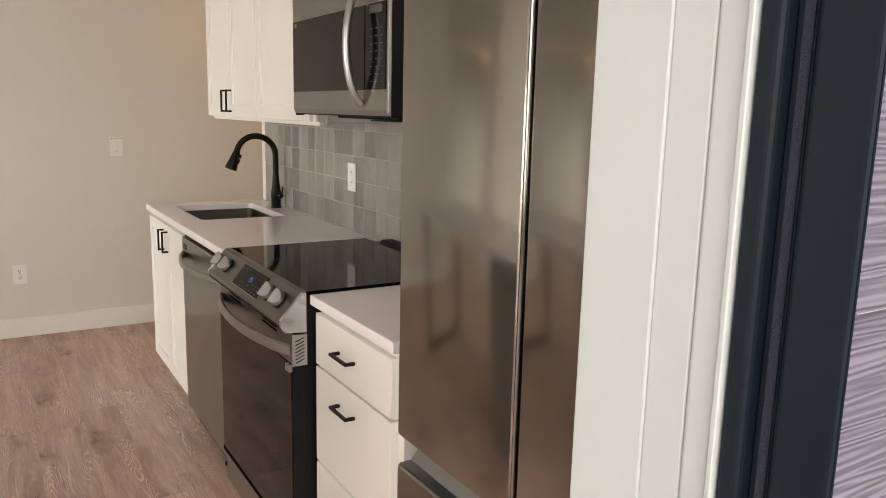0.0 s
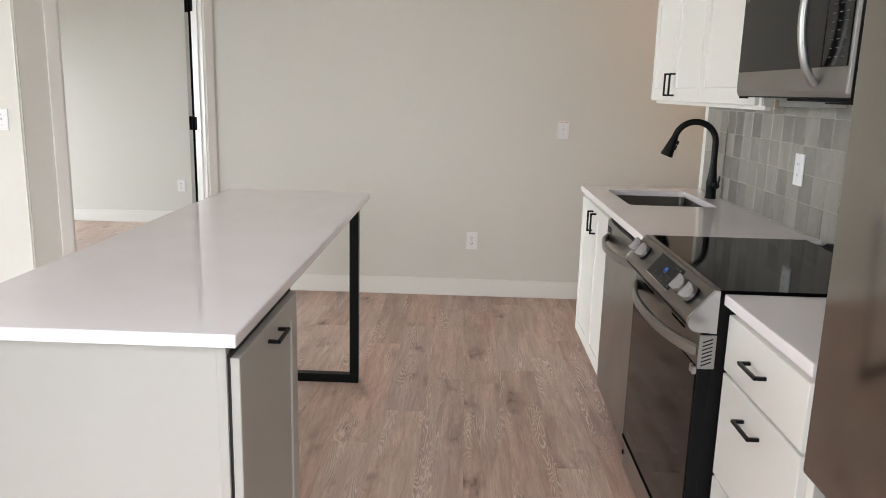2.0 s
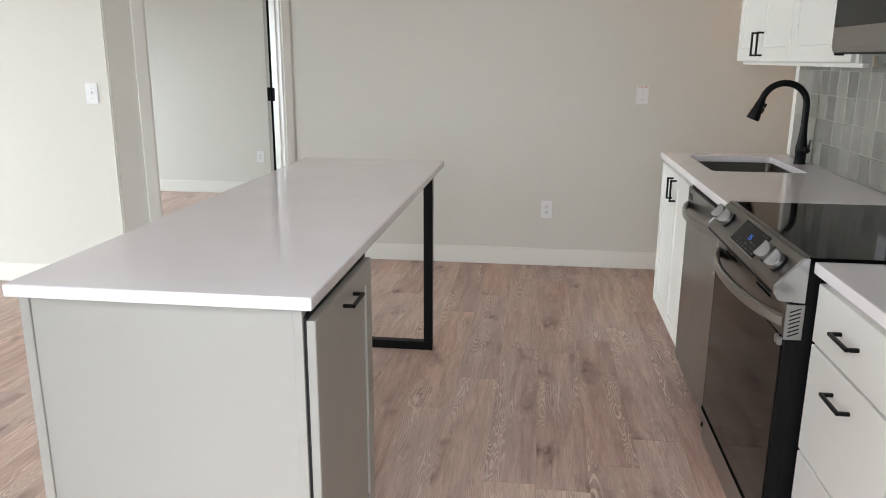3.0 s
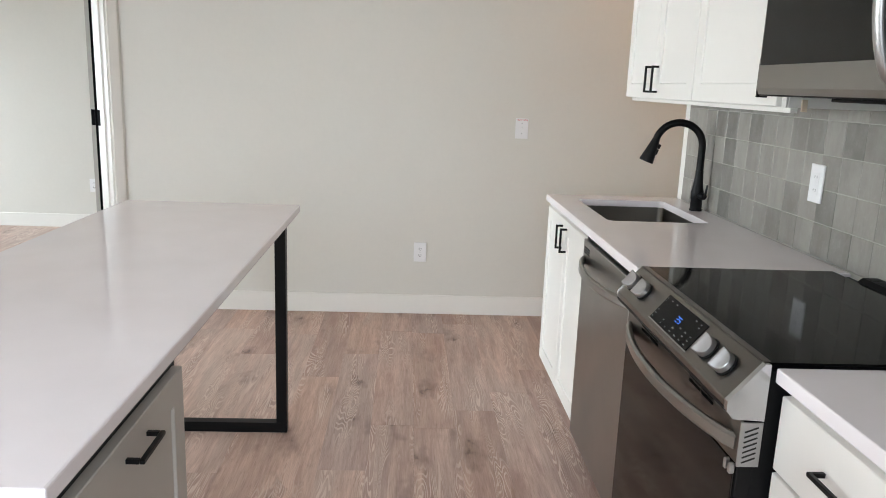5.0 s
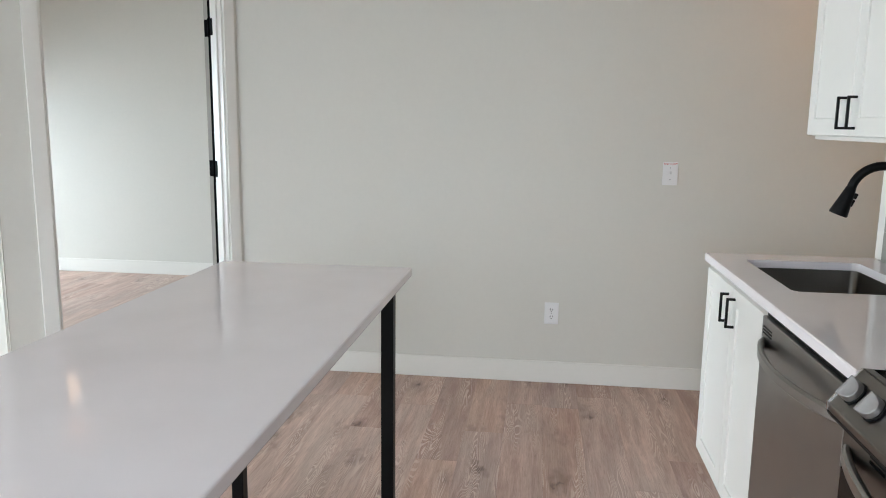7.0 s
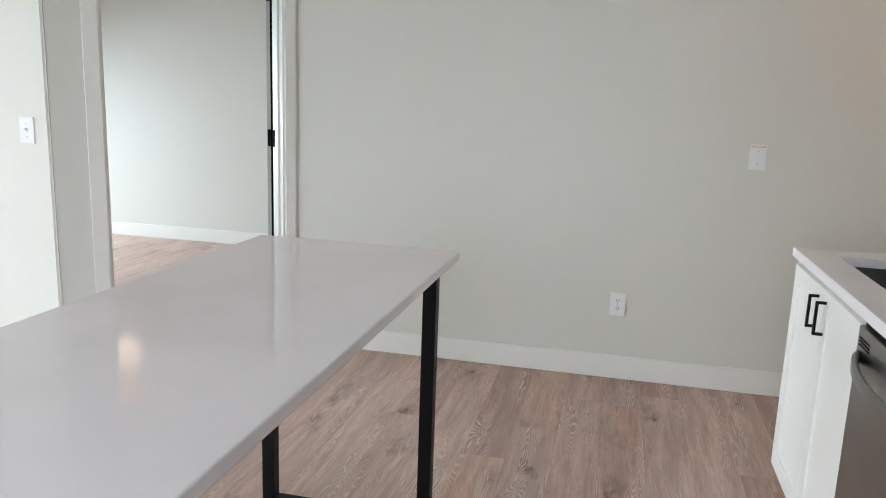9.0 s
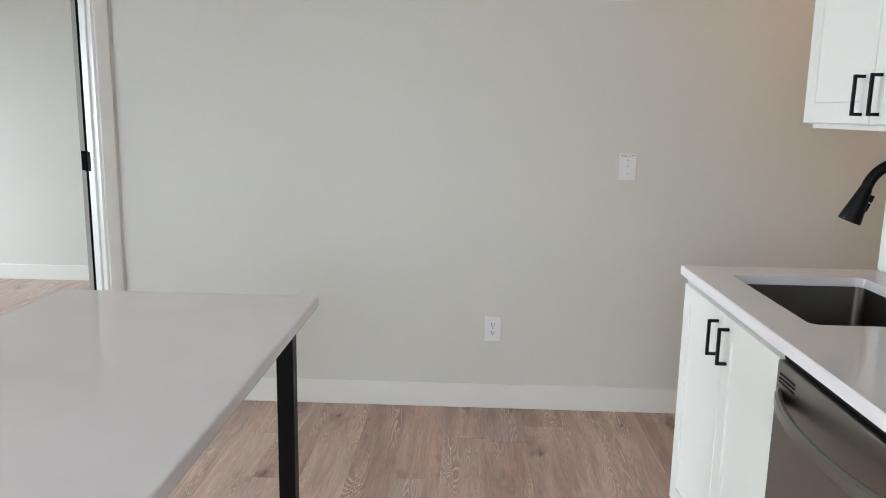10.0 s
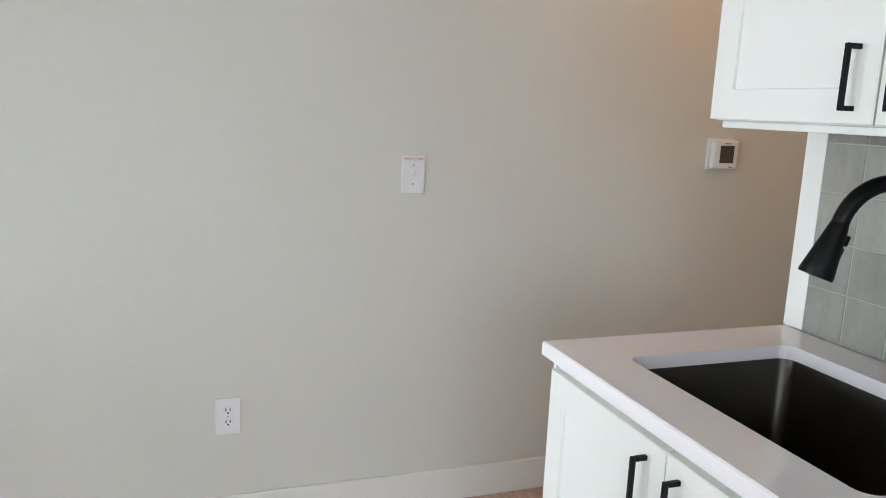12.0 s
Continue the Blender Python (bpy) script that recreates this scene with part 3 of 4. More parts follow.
def slab_with_hole(x0, x1, y0, y1, z0, z1, hole=None, soft=0.003):
    """A stone slab with eased edges; hole: x0, x1, y0, y1, radius of a cut-out with round corners."""
    if hole is None:
        return box((x0, y0, z0), (x1, y1, z1), soft, 2)
    hx0, hx1, hy0, hy1, r = hole
    loop = []
    for cx, cy, start in ((hx1 - r, hy1 - r, 0), (hx0 + r, hy1 - r, 90), (hx0 + r, hy0 + r, 180), (hx1 - r, hy0 + r, 270)):
        loop += [(cx + r * math.cos(radians(start + k * 15)), cy + r * math.sin(radians(start + k * 15))) for k in range(7)]
    outer = []
    cx, cy = (hx0 + hx1) / 2, (hy0 + hy1) / 2
    for i, (px, py) in enumerate(loop):
        q = i // 7
        k = i % 7
        corner = ((x1, y1), (x0, y1), (x0, y0), (x1, y0))[q]
        if k == 3:
            outer.append(corner)
        elif (k < 3) == (q in (0, 2)):
            outer.append((corner[0], min(max(py, y0), y1)))
        else:
            outer.append((min(max(px, x0), x1), corner[1]))
    def at(points, z, grow=0.0):
        out = []
        for px, py in points:
            gx = px - grow * (1 if px > cx else -1) if grow else px
            gy = py - grow * (1 if py > cy else -1) if grow else py
            out.append((gx, gy, z))
        return out
    inset = [(min(max(px, x0 + soft), x1 - soft), min(max(py, y0 + soft), y1 - soft)) for px, py in outer]
    loops = [at(loop, z0), at(outer, z0), at(outer, z1 - soft), at(inset, z1), at(loop, z1), at(loop, z0)]
    bm = rings(loops, cap=False)
    bmesh.ops.remove_doubles(bm, verts=bm.verts, dist=0.00005)
    return bm


SX0, SX1, SY0, SY1 = 0.832, 1.232, 3.545, 4.105
single("countertop", slab_with_hole(CX, 1.3435, 2.776, END, CT0, CT1, (SX0, SX1, SY0, SY1, 0.030)), QUARTZ, "polished white quartz countertop with a sink cut-out", "countertop")
single("countertop", slab_with_hole(CX + 0.033, 1.3435, 1.505, 2.006, CT0, CT1), QUARTZ, "short polished white quartz countertop beside the fridge", "countertop")


def rounded_rect(x0, x1, y0, y1, r, z, n=6):
    pts = []
    for cx, cy, start in ((x1 - r, y1 - r, 0), (x0 + r, y1 - r, 90), (x0 + r, y0 + r, 180), (x1 - r, y0 + r, 270)):
        pts += [(cx + r * math.cos(radians(start + k * 90 / n)), cy + r * math.sin(radians(start + k * 90 / n)), z) for k in range(n + 1)]
    return pts


sink = thing("kitchen_sink", (1.03, 3.82, 0.66), "undermount dark stainless single-bowl sink", "sink")
g = 0.006
bowl = rings([
    rounded_rect(SX0 - 0.02, SX1 + 0.02, SY0 - 0.02, SY1 + 0.02, 0.03, CT0 - 0.002),
    rounded_rect(SX0 - g, SX1 + g, SY0 - g, SY1 + g, 0.028, CT0 - 0.002),
    rounded_rect(SX0 - g + 0.001, SX1 + g - 0.001, SY0 - g + 0.001, SY1 + g - 0.001, 0.028, CT0 - 0.006),
    rounded_rect(SX0 + 0.002, SX1 - 0.002, SY0 + 0.002, SY1 - 0.002, 0.028, 0.690),
    rounded_rect(SX0 + 0.012, SX1 - 0.012, SY0 + 0.012, SY1 - 0.012, 0.024, 0.672),
    rounded_rect(SX0 + 0.17, SX1 - 0.17, SY0 + 0.24, SY1 - 0.24, 0.02, 0.666),
], cap=False)
f = [v for v in bowl.verts if abs(v.co.z - 0.666) < 1e-5]
bowl.faces.new(f)
part("bowl", bowl, SINKST, sink, smooth=True)
part("drain", turned([(0.0, 0.0), (0.045, 0.0), (0.052, 0.002), (0.052, 0.004), (0.040, 0.004), (0.030, -0.004), (0.0, -0.004)][1:6], (1.03, 3.82, 0.668)), SILVER, sink, smooth=True)

# faucet
FB = Vector((1.293, 3.862, CT1))
SP = Vector((1.085, 3.905, 1.13))
flat = Vector((SP.x - FB.x, SP.y - FB.y, 0))
faucet = thing("faucet", FB, "matte black pull-down gooseneck kitchen faucet", "faucet")
part("base", turned([(0.027, 0.0), (0.027, 0.006), (0.0245, 0.008), (0.0245, 0.048), (0.0265, 0.052), (0.0265, 0.082), (0.0235, 0.092), (0.0190, 0.128), (0.0165, 0.160), (0.0158, 0.168)], FB), BLACKM, faucet, smooth=True)
R = 0.097
reach = flat.normalized()
line = [FB + Vector((0, 0, 0.15 + k * 0.0225)) for k in range(6)]
top_z = 1.283 - R
line += [Vector((FB.x, FB.y, top_z)) + reach * (R - R * math.cos(radians(a))) + Vector((0, 0, R * math.sin(radians(a)))) for a in range(0, 173, 8)]
line = [p for i, p in enumerate(line) if i > 5 or p.z < top_z - 0.004]
part("neck", sweep(line, lambda u: circle(0.0152), up=Vector((0, 0, 1)).cross(reach)), BLACKM, faucet, smooth=True)
tip_from = line[-1]
way = (line[-1] - line[-3]).normalized()
rad = [0.0150, 0.0162, 0.0175, 0.0235, 0.0308, 0.0296]
hd = part("spray_head", turned([(r, d) for r, d in zip(rad, (-0.003, 0, 0.008, 0.048, 0.093, 0.098))], tip_from, way), BLACKM, faucet, smooth=True)
q = way.to_track_quat("Z", "Y").to_matrix().to_4x4()
mb = Matrix.Translation(tip_from + way * 0.045 + Vector((0.0245, -0.004, 0.004))) @ q
part("spray_button", box((-0.006, -0.008, -0.022), (0.006, 0.008, -0.002), 0.003, 2, mb), BLACKP, hd)
part("spray_button", box((-0.006, -0.008, 0.001), (0.004, 0.008, 0.026), 0.003, 2, mb), BLACKP, hd)
part("lever_hub", turned([(0.0135, 0.0), (0.0145, 0.002), (0.0145, 0.030), (0.0120, 0.034)], FB + Vector((0.004, -0.018, 0.066)), (0.25, -1, 0.05), 18), BLACKM, faucet, smooth=True)
part("lever", sweep([FB + Vector((0.012, -0.046, 0.066)), FB + Vector((0.014, -0.053, 0.078)), FB + Vector((0.015, -0.058, 0.100)), FB + Vector((0.016, -0.060, 0.118))], lambda u: circle(0.0075 - 0.003 * u, 12, 0.7), up=(1, 0, 0)), BLACKM, faucet, smooth=True)
part("collar", turned([(0.0158, -0.005), (0.0166, -0.004), (0.0166, 0.004), (0.0158, 0.005)], (FB.x, FB.y, CT1 + 0.166)), BLACKM, faucet, smooth=True)

# dishwasher
dw = thing("dishwasher", (1.04, 3.12, 0), "black stainless dishwasher with a bowed bar handle", "dishwasher")
part("tub", box((DF + 0.03, 2.800, 0.02), (1.33, 3.436, 0.868), 0.002, 1), BLACKP, dw)
part("door", box((DF - 0.008, 2.806, 0.092), (DF + 0.030, 3.436, 0.864), 0.004, 3), STEEL_H, dw)
part("top_edge", box((DF + 0.006, 2.806, 0.8645), (DF + 0.030, 3.436, 0.876), 0.001, 1), BLACKP, dw)
part("toe_panel", box((DF + 0.055, 2.806, 0.0), (DF + 0.065, 3.436, 0.090), 0.001, 1), BLACKP, dw)
for k in range(3):
    part("vent_slot", box((DF - 0.0095, 3.340, 0.834 - k * 0.009), (DF - 0.007, 3.418, 0.8385 - k * 0.009)), BLACKP, dw)


def bow_handle(parent, y0, y1, x, z, bow, tall, thick, drop=0.0, material=None):
    """A flat bar that springs from a face at x and bows away from it."""
    n = 28
    pts = []
    for k in range(n + 1):
        u = k / n
        b = math.sin(math.pi * u) ** 0.7
        pts.append((x - bow * b + 0.004, y0 + (y1 - y0) * u, z - drop * b))
    def sec(u):
        a, b, c = thick / 2, tall / 2, thick * 0.35
        return [(-a, -b + c), (-a + c, -b), (a - c, -b), (a, -b + c), (a, b - c), (a - c, b), (-a + c, b), (-a, b - c)]
    return part("handle", sweep(pts, sec), material or STEEL_H, parent, "bowed stainless bar handle", smooth=True)


bow_handle(dw, 2.830, 3.418, DF - 0.008, 0.788, 0.060, 0.032, 0.016)

# range
RY0, RY1 = 2.010, 2.770
rng = thing("range", (1.02, 2.39, 0), "black stainless slide-in electric range with glass cooktop", "range")
RX = 0.700
part("body", box((RX + 0.030, RY0 + 0.004, 0.035), (1.335, RY1 - 0.004, 0.905), 0.002, 1), BLACKP, rng)
part("cooktop", box((RX + 0.026, RY0 + 0.001, 0.9055), (1.285, RY1 - 0.001, 0.921), 0.003, 2), COOKTOP, rng)
part("front_trim", box((RX + 0.0245, RY0 + 0.006, 0.9212), (RX + 0.041, RY1 - 0.006, 0.9232), 0.0008, 1), STEEL_P, rng)
rv = part("rear_vent", prism([(1.2855, 0.906), (1.3425, 0.906), (1.3425, 0.932), (1.300, 0.932), (1.2855, 0.922)], RY0 + 0.12, RY1 - 0.12), BLACKP, rng)
for k in range(14):
    y = RY0 + 0.145 + k * 0.035
    part("vent_slot", box((1.304, y, 0.9315), (1.336, y + 0.022, 0.933)), SLOT, rv)
P_TOP, P_BOT = (RX + 0.024, 0.9205), (RX - 0.036, 0.8475)
part("control_panel", prism([P_TOP, (RX + 0.034, 0.919), (RX + 0.034, 0.812), (RX - 0.026, 0.820), (RX - 0.0355, 0.830), (P_BOT[0] - 0.001, P_BOT[1] - 0.004), P_BOT], RY0 + 0.006, RY1 - 0.006), STEEL_P, rng)
for y0, y1 in ((RY0 - 0.0085, RY0 + 0.0058), (RY1 - 0.0058, RY1)):
    part("end_cap", prism([(P_TOP[0] + 0.001, P_TOP[1] + 0.001), (RX + 0.036, 0.921), (RX + 0.036, 0.808), (RX - 0.026, 0.812), (RX - 0.0385, 0.828), (P_BOT[0] - 0.003, P_BOT[1])], y0, y1), CHROME, rng)
# dark line of shade under the panel's lip, built as a black strip
part("lower_trim", box((RX - 0.0358, RY0 + 0.007, 0.8215), (RX - 0.024, RY1 - 0.007, 0.8295), 0.001, 1), BLACKP, rng)
slope = Vector((P_TOP[0] - P_BOT[0], 0, P_TOP[1] - P_BOT[1]))
SL = slope.length
slope.normalize()
nrm = Vector((-slope.z, 0, slope.x))


def on_panel(y, s, h=0.0):
    """The pose on the sloped control panel: x along -y, y up the slope, z out of it."""
    return Matrix.Translation(Vector((P_BOT[0], y, P_BOT[1])) + slope * s + nrm * h) @ Matrix(((0, slope.x, nrm.x, 0), (-1, 0, 0, 0), (0, slope.z, nrm.z, 0), (0, 0, 0, 1)))


for y in (2.712, 2.622, 2.182, 2.092):
    m = on_panel(y, SL * 0.50)
    def lathe(profile, n=28):
        return rings([[m @ Vector((r * math.cos(2 * math.pi * k / n), r * math.sin(2 * math.pi * k / n), h)) for k in range(n)] for r, h in profile])
    def gable(r, low, high, n=48):
        pts = [(r * math.cos(2 * math.pi * (k + 0.5) / n), r * math.sin(2 * math.pi * (k + 0.5) / n)) for k in range(n)]
        return [m @ Vector((a, b, low + (high - low) * min(1.0, (r - abs(a)) / (r - 0.0024)) ** 1.45)) for a, b in pts]
    body = rings([gable(0.0232, 0.006, 0.006), gable(0.0235, 0.010, 0.010), gable(0.0234, 0.0165, 0.0335), gable(0.0222, 0.0180, 0.0348)], cap=False)
    # the face rises in scooped sides to a narrow grip: close it in strips from side to side
    body.verts.ensure_lookup_table()
    last = list(body.verts)[-48:]
    for k in range(23):
        body.faces.new((last[k], last[k + 1], last[46 - k], last[47 - k]))
    body.faces.new(list(body.verts)[:48])
    kn = part("knob", body, KNOB, rng, "brushed silver control knob with a raised grip")
    part("skirt", lathe([(0.0245, 0.0), (0.0262, 0.001), (0.0262, 0.005), (0.0228, 0.0062)]), BLACKP, kn, smooth=True)
m = on_panel(2.374, SL * 0.50, 0.0)
dis = part("display", box((-0.125, -0.0375, 0.0), (0.125, 0.0375, 0.0022), 0.0008, 1, m), COOKTOP, rng, "black glass touch display with blue clock digits")
part("bezel", box((-0.127, -0.0405, 0.0), (0.127, -0.0378, 0.003), 0.0005, 1, m), SILVER, dis)
for k, (a, b, w, h) in enumerate(((-0.004, 0.010, 0.010, 0.002), (-0.004, 0.003, 0.010, 0.002), (-0.004, -0.004, 0.010, 0.002), (0.011, 0.010, 0.010, 0.002), (0.011, 0.003, 0.010, 0.002), (0.011, -0.004, 0.010, 0.002), (0.001, 0.006, 0.002, 0.006), (0.016, 0.0, 0.002, 0.007), (0.006, 0.006, 0.002, 0.006))):
    part("digit_segment", box((a - w / 2, b - h / 2, 0.0020), (a + w / 2, b + h / 2, 0.0026), m=m), BLUE, dis)
random.seed(4)
for row, b in enumerate((0.028, 0.019, -0.008, -0.019, -0.030)):
    for k in range(8):
        a = -0.115 + k * 0.031
        if abs(a) < 0.03 and row in (1, 2):
            continue
        if random.random() < 0.7:
            part("legend", box((a - 0.006, b - 0.0015, 0.0020), (a + 0.006 * random.uniform(0.0, 1), b + 0.0015, 0.0025), m=m), DIMMARK, dis)
OX = RX + 0.018     # face line of the oven door and drawer
oven = part("oven_door", box((OX - 0.0165, RY0 + 0.006, 0.158), (OX + 0.029, RY1 - 0.006, 0.800), 0.003, 2), BLACKP, rng, "oven door of dark glass with a stainless top band")
part("top_band", box((OX - 0.0195, RY0 + 0.006, 0.713), (OX - 0.013, RY1 - 0.006, 0.802), 0.002, 2), STEEL_P, oven)
part("lower_edge", box((OX - 0.0225, RY0 + 0.006, 0.153), (OX - 0.012, RY1 - 0.006, 0.169), 0.002, 1), GAPB, oven)
part("glass", box((OX - 0.0215, RY0 + 0.010, 0.170), (OX - 0.016, RY1 - 0.012, 0.712), 0.002, 2), OVENGL, oven)
bow_handle(oven, RY0 + 0.022, RY1 - 0.022, OX - 0.018, 0.750, 0.060, 0.034, 0.017, 0.0)
for y in (RY0 + 0.135, RY0 + 0.205, RY1 - 0.270, RY1 - 0.200):
    for dz in (0.0, 0.012):
        part("vent_slot", box((OX - 0.0206, y, 0.776 + dz), (OX - 0.0185, y + 0.064, 0.7825 + dz)), GAPB, oven)
for y0, y1 in ((RY0 + 0.0025, RY0 + 0.0058), (RY1 - 0.0058, RY1 - 0.0025)):
    cap = part("louvre", box((OX - 0.020, y0, 0.708), (OX + 0.024, y1, 0.800), 0.0008, 1), SILVER, oven, "silver slotted side vent")
    for k in range(7):
        zz = 0.722 + k * 0.0105
        mm = Matrix.Translation((OX + 0.002, 0, zz)) @ pose(0, 0, 0, 0, -22, 0)
        part("slot", box((-0.014, y0 - 0.0005, -0.0017), (0.014, y1 + 0.0005, 0.0017), m=mm), SLOT, cap)
for k in range(2):
    part("stand_off", box((OX - 0.030, RY0 + 0.008 + k * 0.02, 0.690), (OX - 0.018, RY0 + 0.018 + k * 0.02, 0.712), 0.002, 1), SILVER, oven)
part("drawer", box((OX - 0.014, RY0 + 0.006, 0.040), (OX + 0.030, RY1 - 0.006, 0.146), 0.004, 2), STEEL_H, rng)
part("drawer_tab", box((OX - 0.020, RY1 - 0.020, 0.086), (OX - 0.0135, RY1 - 0.008, 0.104), 0.002, 1), BLACKP, rng)
for y in (RY0 + 0.05, RY1 - 0.05):
    for x in (RX + 0.08, 1.25):
        part("foot", turned([(0.018, 0.0), (0.018, 0.006), (0.008, 0.008), (0.008, 0.036)], (x, y, 0)), BLACKP, rng, smooth=True)

# refrigerator
FY0, FY1, FX = 0.548, 1.290, 0.645
SPL = 0.915
fridge = thing("refrigerator", (0.98, 0.92, 0), "tall black stainless french-door refrigerator with freezer drawer", "refrigerator")
part("cabinet", box((FX + 0.075, FY0 + 0.004, 0.03), (1.335, FY1 - 0.004, 1.765), 0.004, 2), BLACKM, fridge)
for y0, y1 in ((FY0, SPL - 0.004), (SPL + 0.004, FY1)):
    part("door", box((FX, y0, 0.802), (FX + 0.070, y1, 1.780), 0.009, 4), STEEL_V, fridge, smooth=True)
part("freezer_drawer", box((FX, FY0, 0.070), (FX + 0.070, FY1, 0.745), 0.009, 4), STEEL_V, fridge, smooth=True)
part("pocket_handle", prism([(FX + 0.004, 0.7455), (FX + 0.030, 0.7455), (FX + 0.052, 0.775), (FX + 0.052, 0.798), (FX + 0.068, 0.798), (FX + 0.068, 0.7452), (FX + 0.006, 0.7452)], FY0 + 0.006, FY1 - 0.006), brushed("pocket_handle_steel", lin(150, 152, 152), 0.35, (60, 3, 60)), fridge)
# rubber gasket behind the fridge doors
part("gasket", box((FX + 0.0702, FY0 + 0.012, 0.080), (FX + 0.0748, FY1 - 0.012, 1.77)), BLACKP, fridge)
part("base_grille", box((FX + 0.05, FY0 + 0.01, 0.0), (FX + 0.08, FY1 - 0.01, 0.065), 0.002, 1), BLACKP, fridge)
for y in (FY0 + 0.05, FY1 - 0.05):
    part("hinge_cover", box((FX + 0.010, y - 0.03, 1.781), (FX + 0.13, y + 0.03, 1.80), 0.004, 2), BLACKP, fridge)

# wall cabinets
UX, UZ0, UZ1 = 1.045, 1.378, 2.30


def wall_cabinet(y0, y1, doors, pulls, label, z0=UZ0, z1=UZ1):
    cab = thing("wall_cabinet", (1.20, (y0 + y1) / 2, z0), label, "cabinet", "wall cabinets")
    part("body", box((UX + 0.020, y0, z0), (1.343, y1, z1), 0.001, 1), CABW, cab)
    for (a, b), hy in zip(doors, pulls):
        d = part("door", panel(a, b, z0 + 0.002, z1 - 0.004, UX, 0.0195, 0.058), CABW, cab)
        if hy:
            bar_pull(d, (hy, z0 + 0.028), (hy, z0 + 0.126), UX)
    return cab


c = wall_cabinet(3.384, 4.206, ((3.387, 3.808), (3.812, 4.202)), (3.768, 3.853), "white shaker two-door wall cabinet with black pulls")
part("light_rail", box((UX + 0.028, 3.384, UZ0 - 0.014), (UX + 0.048, 4.196, UZ0 - 0.0005), 0.001, 1), CABW, c)
c = wall_cabinet(2.722, 3.382, ((2.752, 3.379),), (2.812,), "white shaker single-door wall cabinet beside the microwave")
part("light_rail", box((UX + 0.028, 2.724, UZ0 - 0.014), (UX + 0.048, 3.382, UZ0 - 0.0005), 0.001, 1), CABW, c)
part("bottom_edge", box((UX + 0.055, 2.7165, UZ0 - 0.010), (UX + 0.070, 2.7235, UZ0 + 0.022), 0.001, 1), CARCASS, c, "unpainted wooden bottom edge")
part("face_stile", box((UX + 0.014, 2.724, UZ0 - 0.0), (UX + 0.0195, 2.750, UZ1), 0.001, 1), CABW, c)
c = wall_cabinet(1.500, 1.962, ((1.505, 1.957),), (1.915,), "white shaker wall cabinet between fridge and microwave")
wall_cabinet(1.966, 2.718, ((1.970, 2.341), (2.344, 2.714)), (2.30, 2.385), "white shaker wall cabinet above the microwave", 1.838, UZ1)

# microwave
MX, MY0, MY1, MZ0, MZ1 = 0.970, 1.968, 2.716, 1.406, 1.836
mw = thing("microwave", (1.15, 2.34, MZ0), "black stainless over-the-range microwave with a bowed handle", "microwave")
part("body", box((MX + 0.0085, MY0, MZ0), (1.340, MY1, MZ1), 0.002, 1), BLACKP, mw)
fr = part("front", prism([(MX, MZ0 + 0.020), (MX + 0.006, MZ0 + 0.004), (MX + 0.008, MZ0 + 0.004), (MX + 0.008, MZ1), (MX, MZ1)], MY0 + 0.001, MY1 - 0.001), STEEL_H, mw)
part("door_glass", box((MX - 0.0035, MY0 + 0.150, MZ0 + 0.078), (MX + 0.001, MY1 - 0.010, MZ0 + 0.318), 0.002, 2), MWGL, mw)
cp = part("control_panel", box((MX - 0.0035, MY0 + 0.016, MZ0 + 0.078), (MX + 0.001, MY0 + 0.146, MZ0 + 0.318), 0.002, 2), MWGL, mw)
part("edge_strip", box((MX - 0.002, MY0 - 0.001, MZ0 + 0.012), (MX + 0.006, MY0 + 0.010, MZ1 - 0.002), 0.001, 1), SILVER, mw)
for r in range(8):
    for k in range(3):
        part("legend", box((MX - 0.0042, MY0 + 0.034 + k * 0.034, MZ0 + 0.10 + r * 0.021), (MX - 0.0030, MY0 + 0.048 + k * 0.034, MZ0 + 0.1020 + r * 0.021)), DIMMARK, cp)
part("clock_window", box((MX - 0.0040, MY0 + 0.040, MZ0 + 0.290), (MX - 0.0030, MY0 + 0.118, MZ0 + 0.312)), LCD, cp)
part("badge", box((MX - 0.0042, MY1 - 0.048, MZ0 + 0.297), (MX - 0.003, MY1 - 0.026, MZ0 + 0.311)), MARK, mw)
n = 24
pts = [(MX - 0.003 - 0.050 * math.sin(math.pi * k / n) ** 0.6, MY0 + 0.172, MZ0 + 0.034 + 0.352 * k / n) for k in range(n + 1)]
part("handle", sweep(pts, lambda u: [(a * 0.75, b) for a, b in circle(0.0145, 14)], up=(0, 1, 0)), SILVER, mw, "bowed silver vertical handle", smooth=True)
part("filter", box((MX + 0.06, MY0 + 0.05, MZ0 - 0.008), (1.25, MY1 - 0.26, MZ0 - 0.0002), 0.002, 1), BLACKP, mw)
part("task_light", box((MX + 0.05, MY0 + 0.08, MZ0 - 0.013), (MX + 0.12, MY0 + 0.22, MZ0 - 0.0083), 0.002, 1), SLOT, mw)

# ---- island ----
IX0, IX1, IY0, IY1 = -1.054, -0.371, 1.555, 3.705
single("island_countertop", slab_with_hole(IX0, IX1, IY0, IY1, CT0, CT1, soft=0.004), QUARTZ, "long polished white quartz island top", "countertop")
isl = thing("island_cabinet", (-0.72, 1.87, 0), "greige island base cabinet with one pull-out front", "cabinet")
IB0, IB1 = 1.580, 2.135
part("body", box((-1.030, IB0 + 0.006, 0.0), (-0.404, IB1, CT0), 0.001, 1), ISLE, isl)
part("end_stile", box((-1.038, IB0, 0.0), (-1.014, IB0 + 0.022, CT0 - 0.0005), 0.002, 2), ISLE, isl)
part("end_stile", box((-0.422, IB0, 0.0), (-0.400, IB0 + 0.022, CT0 - 0.0005), 0.002, 2), ISLE, isl)
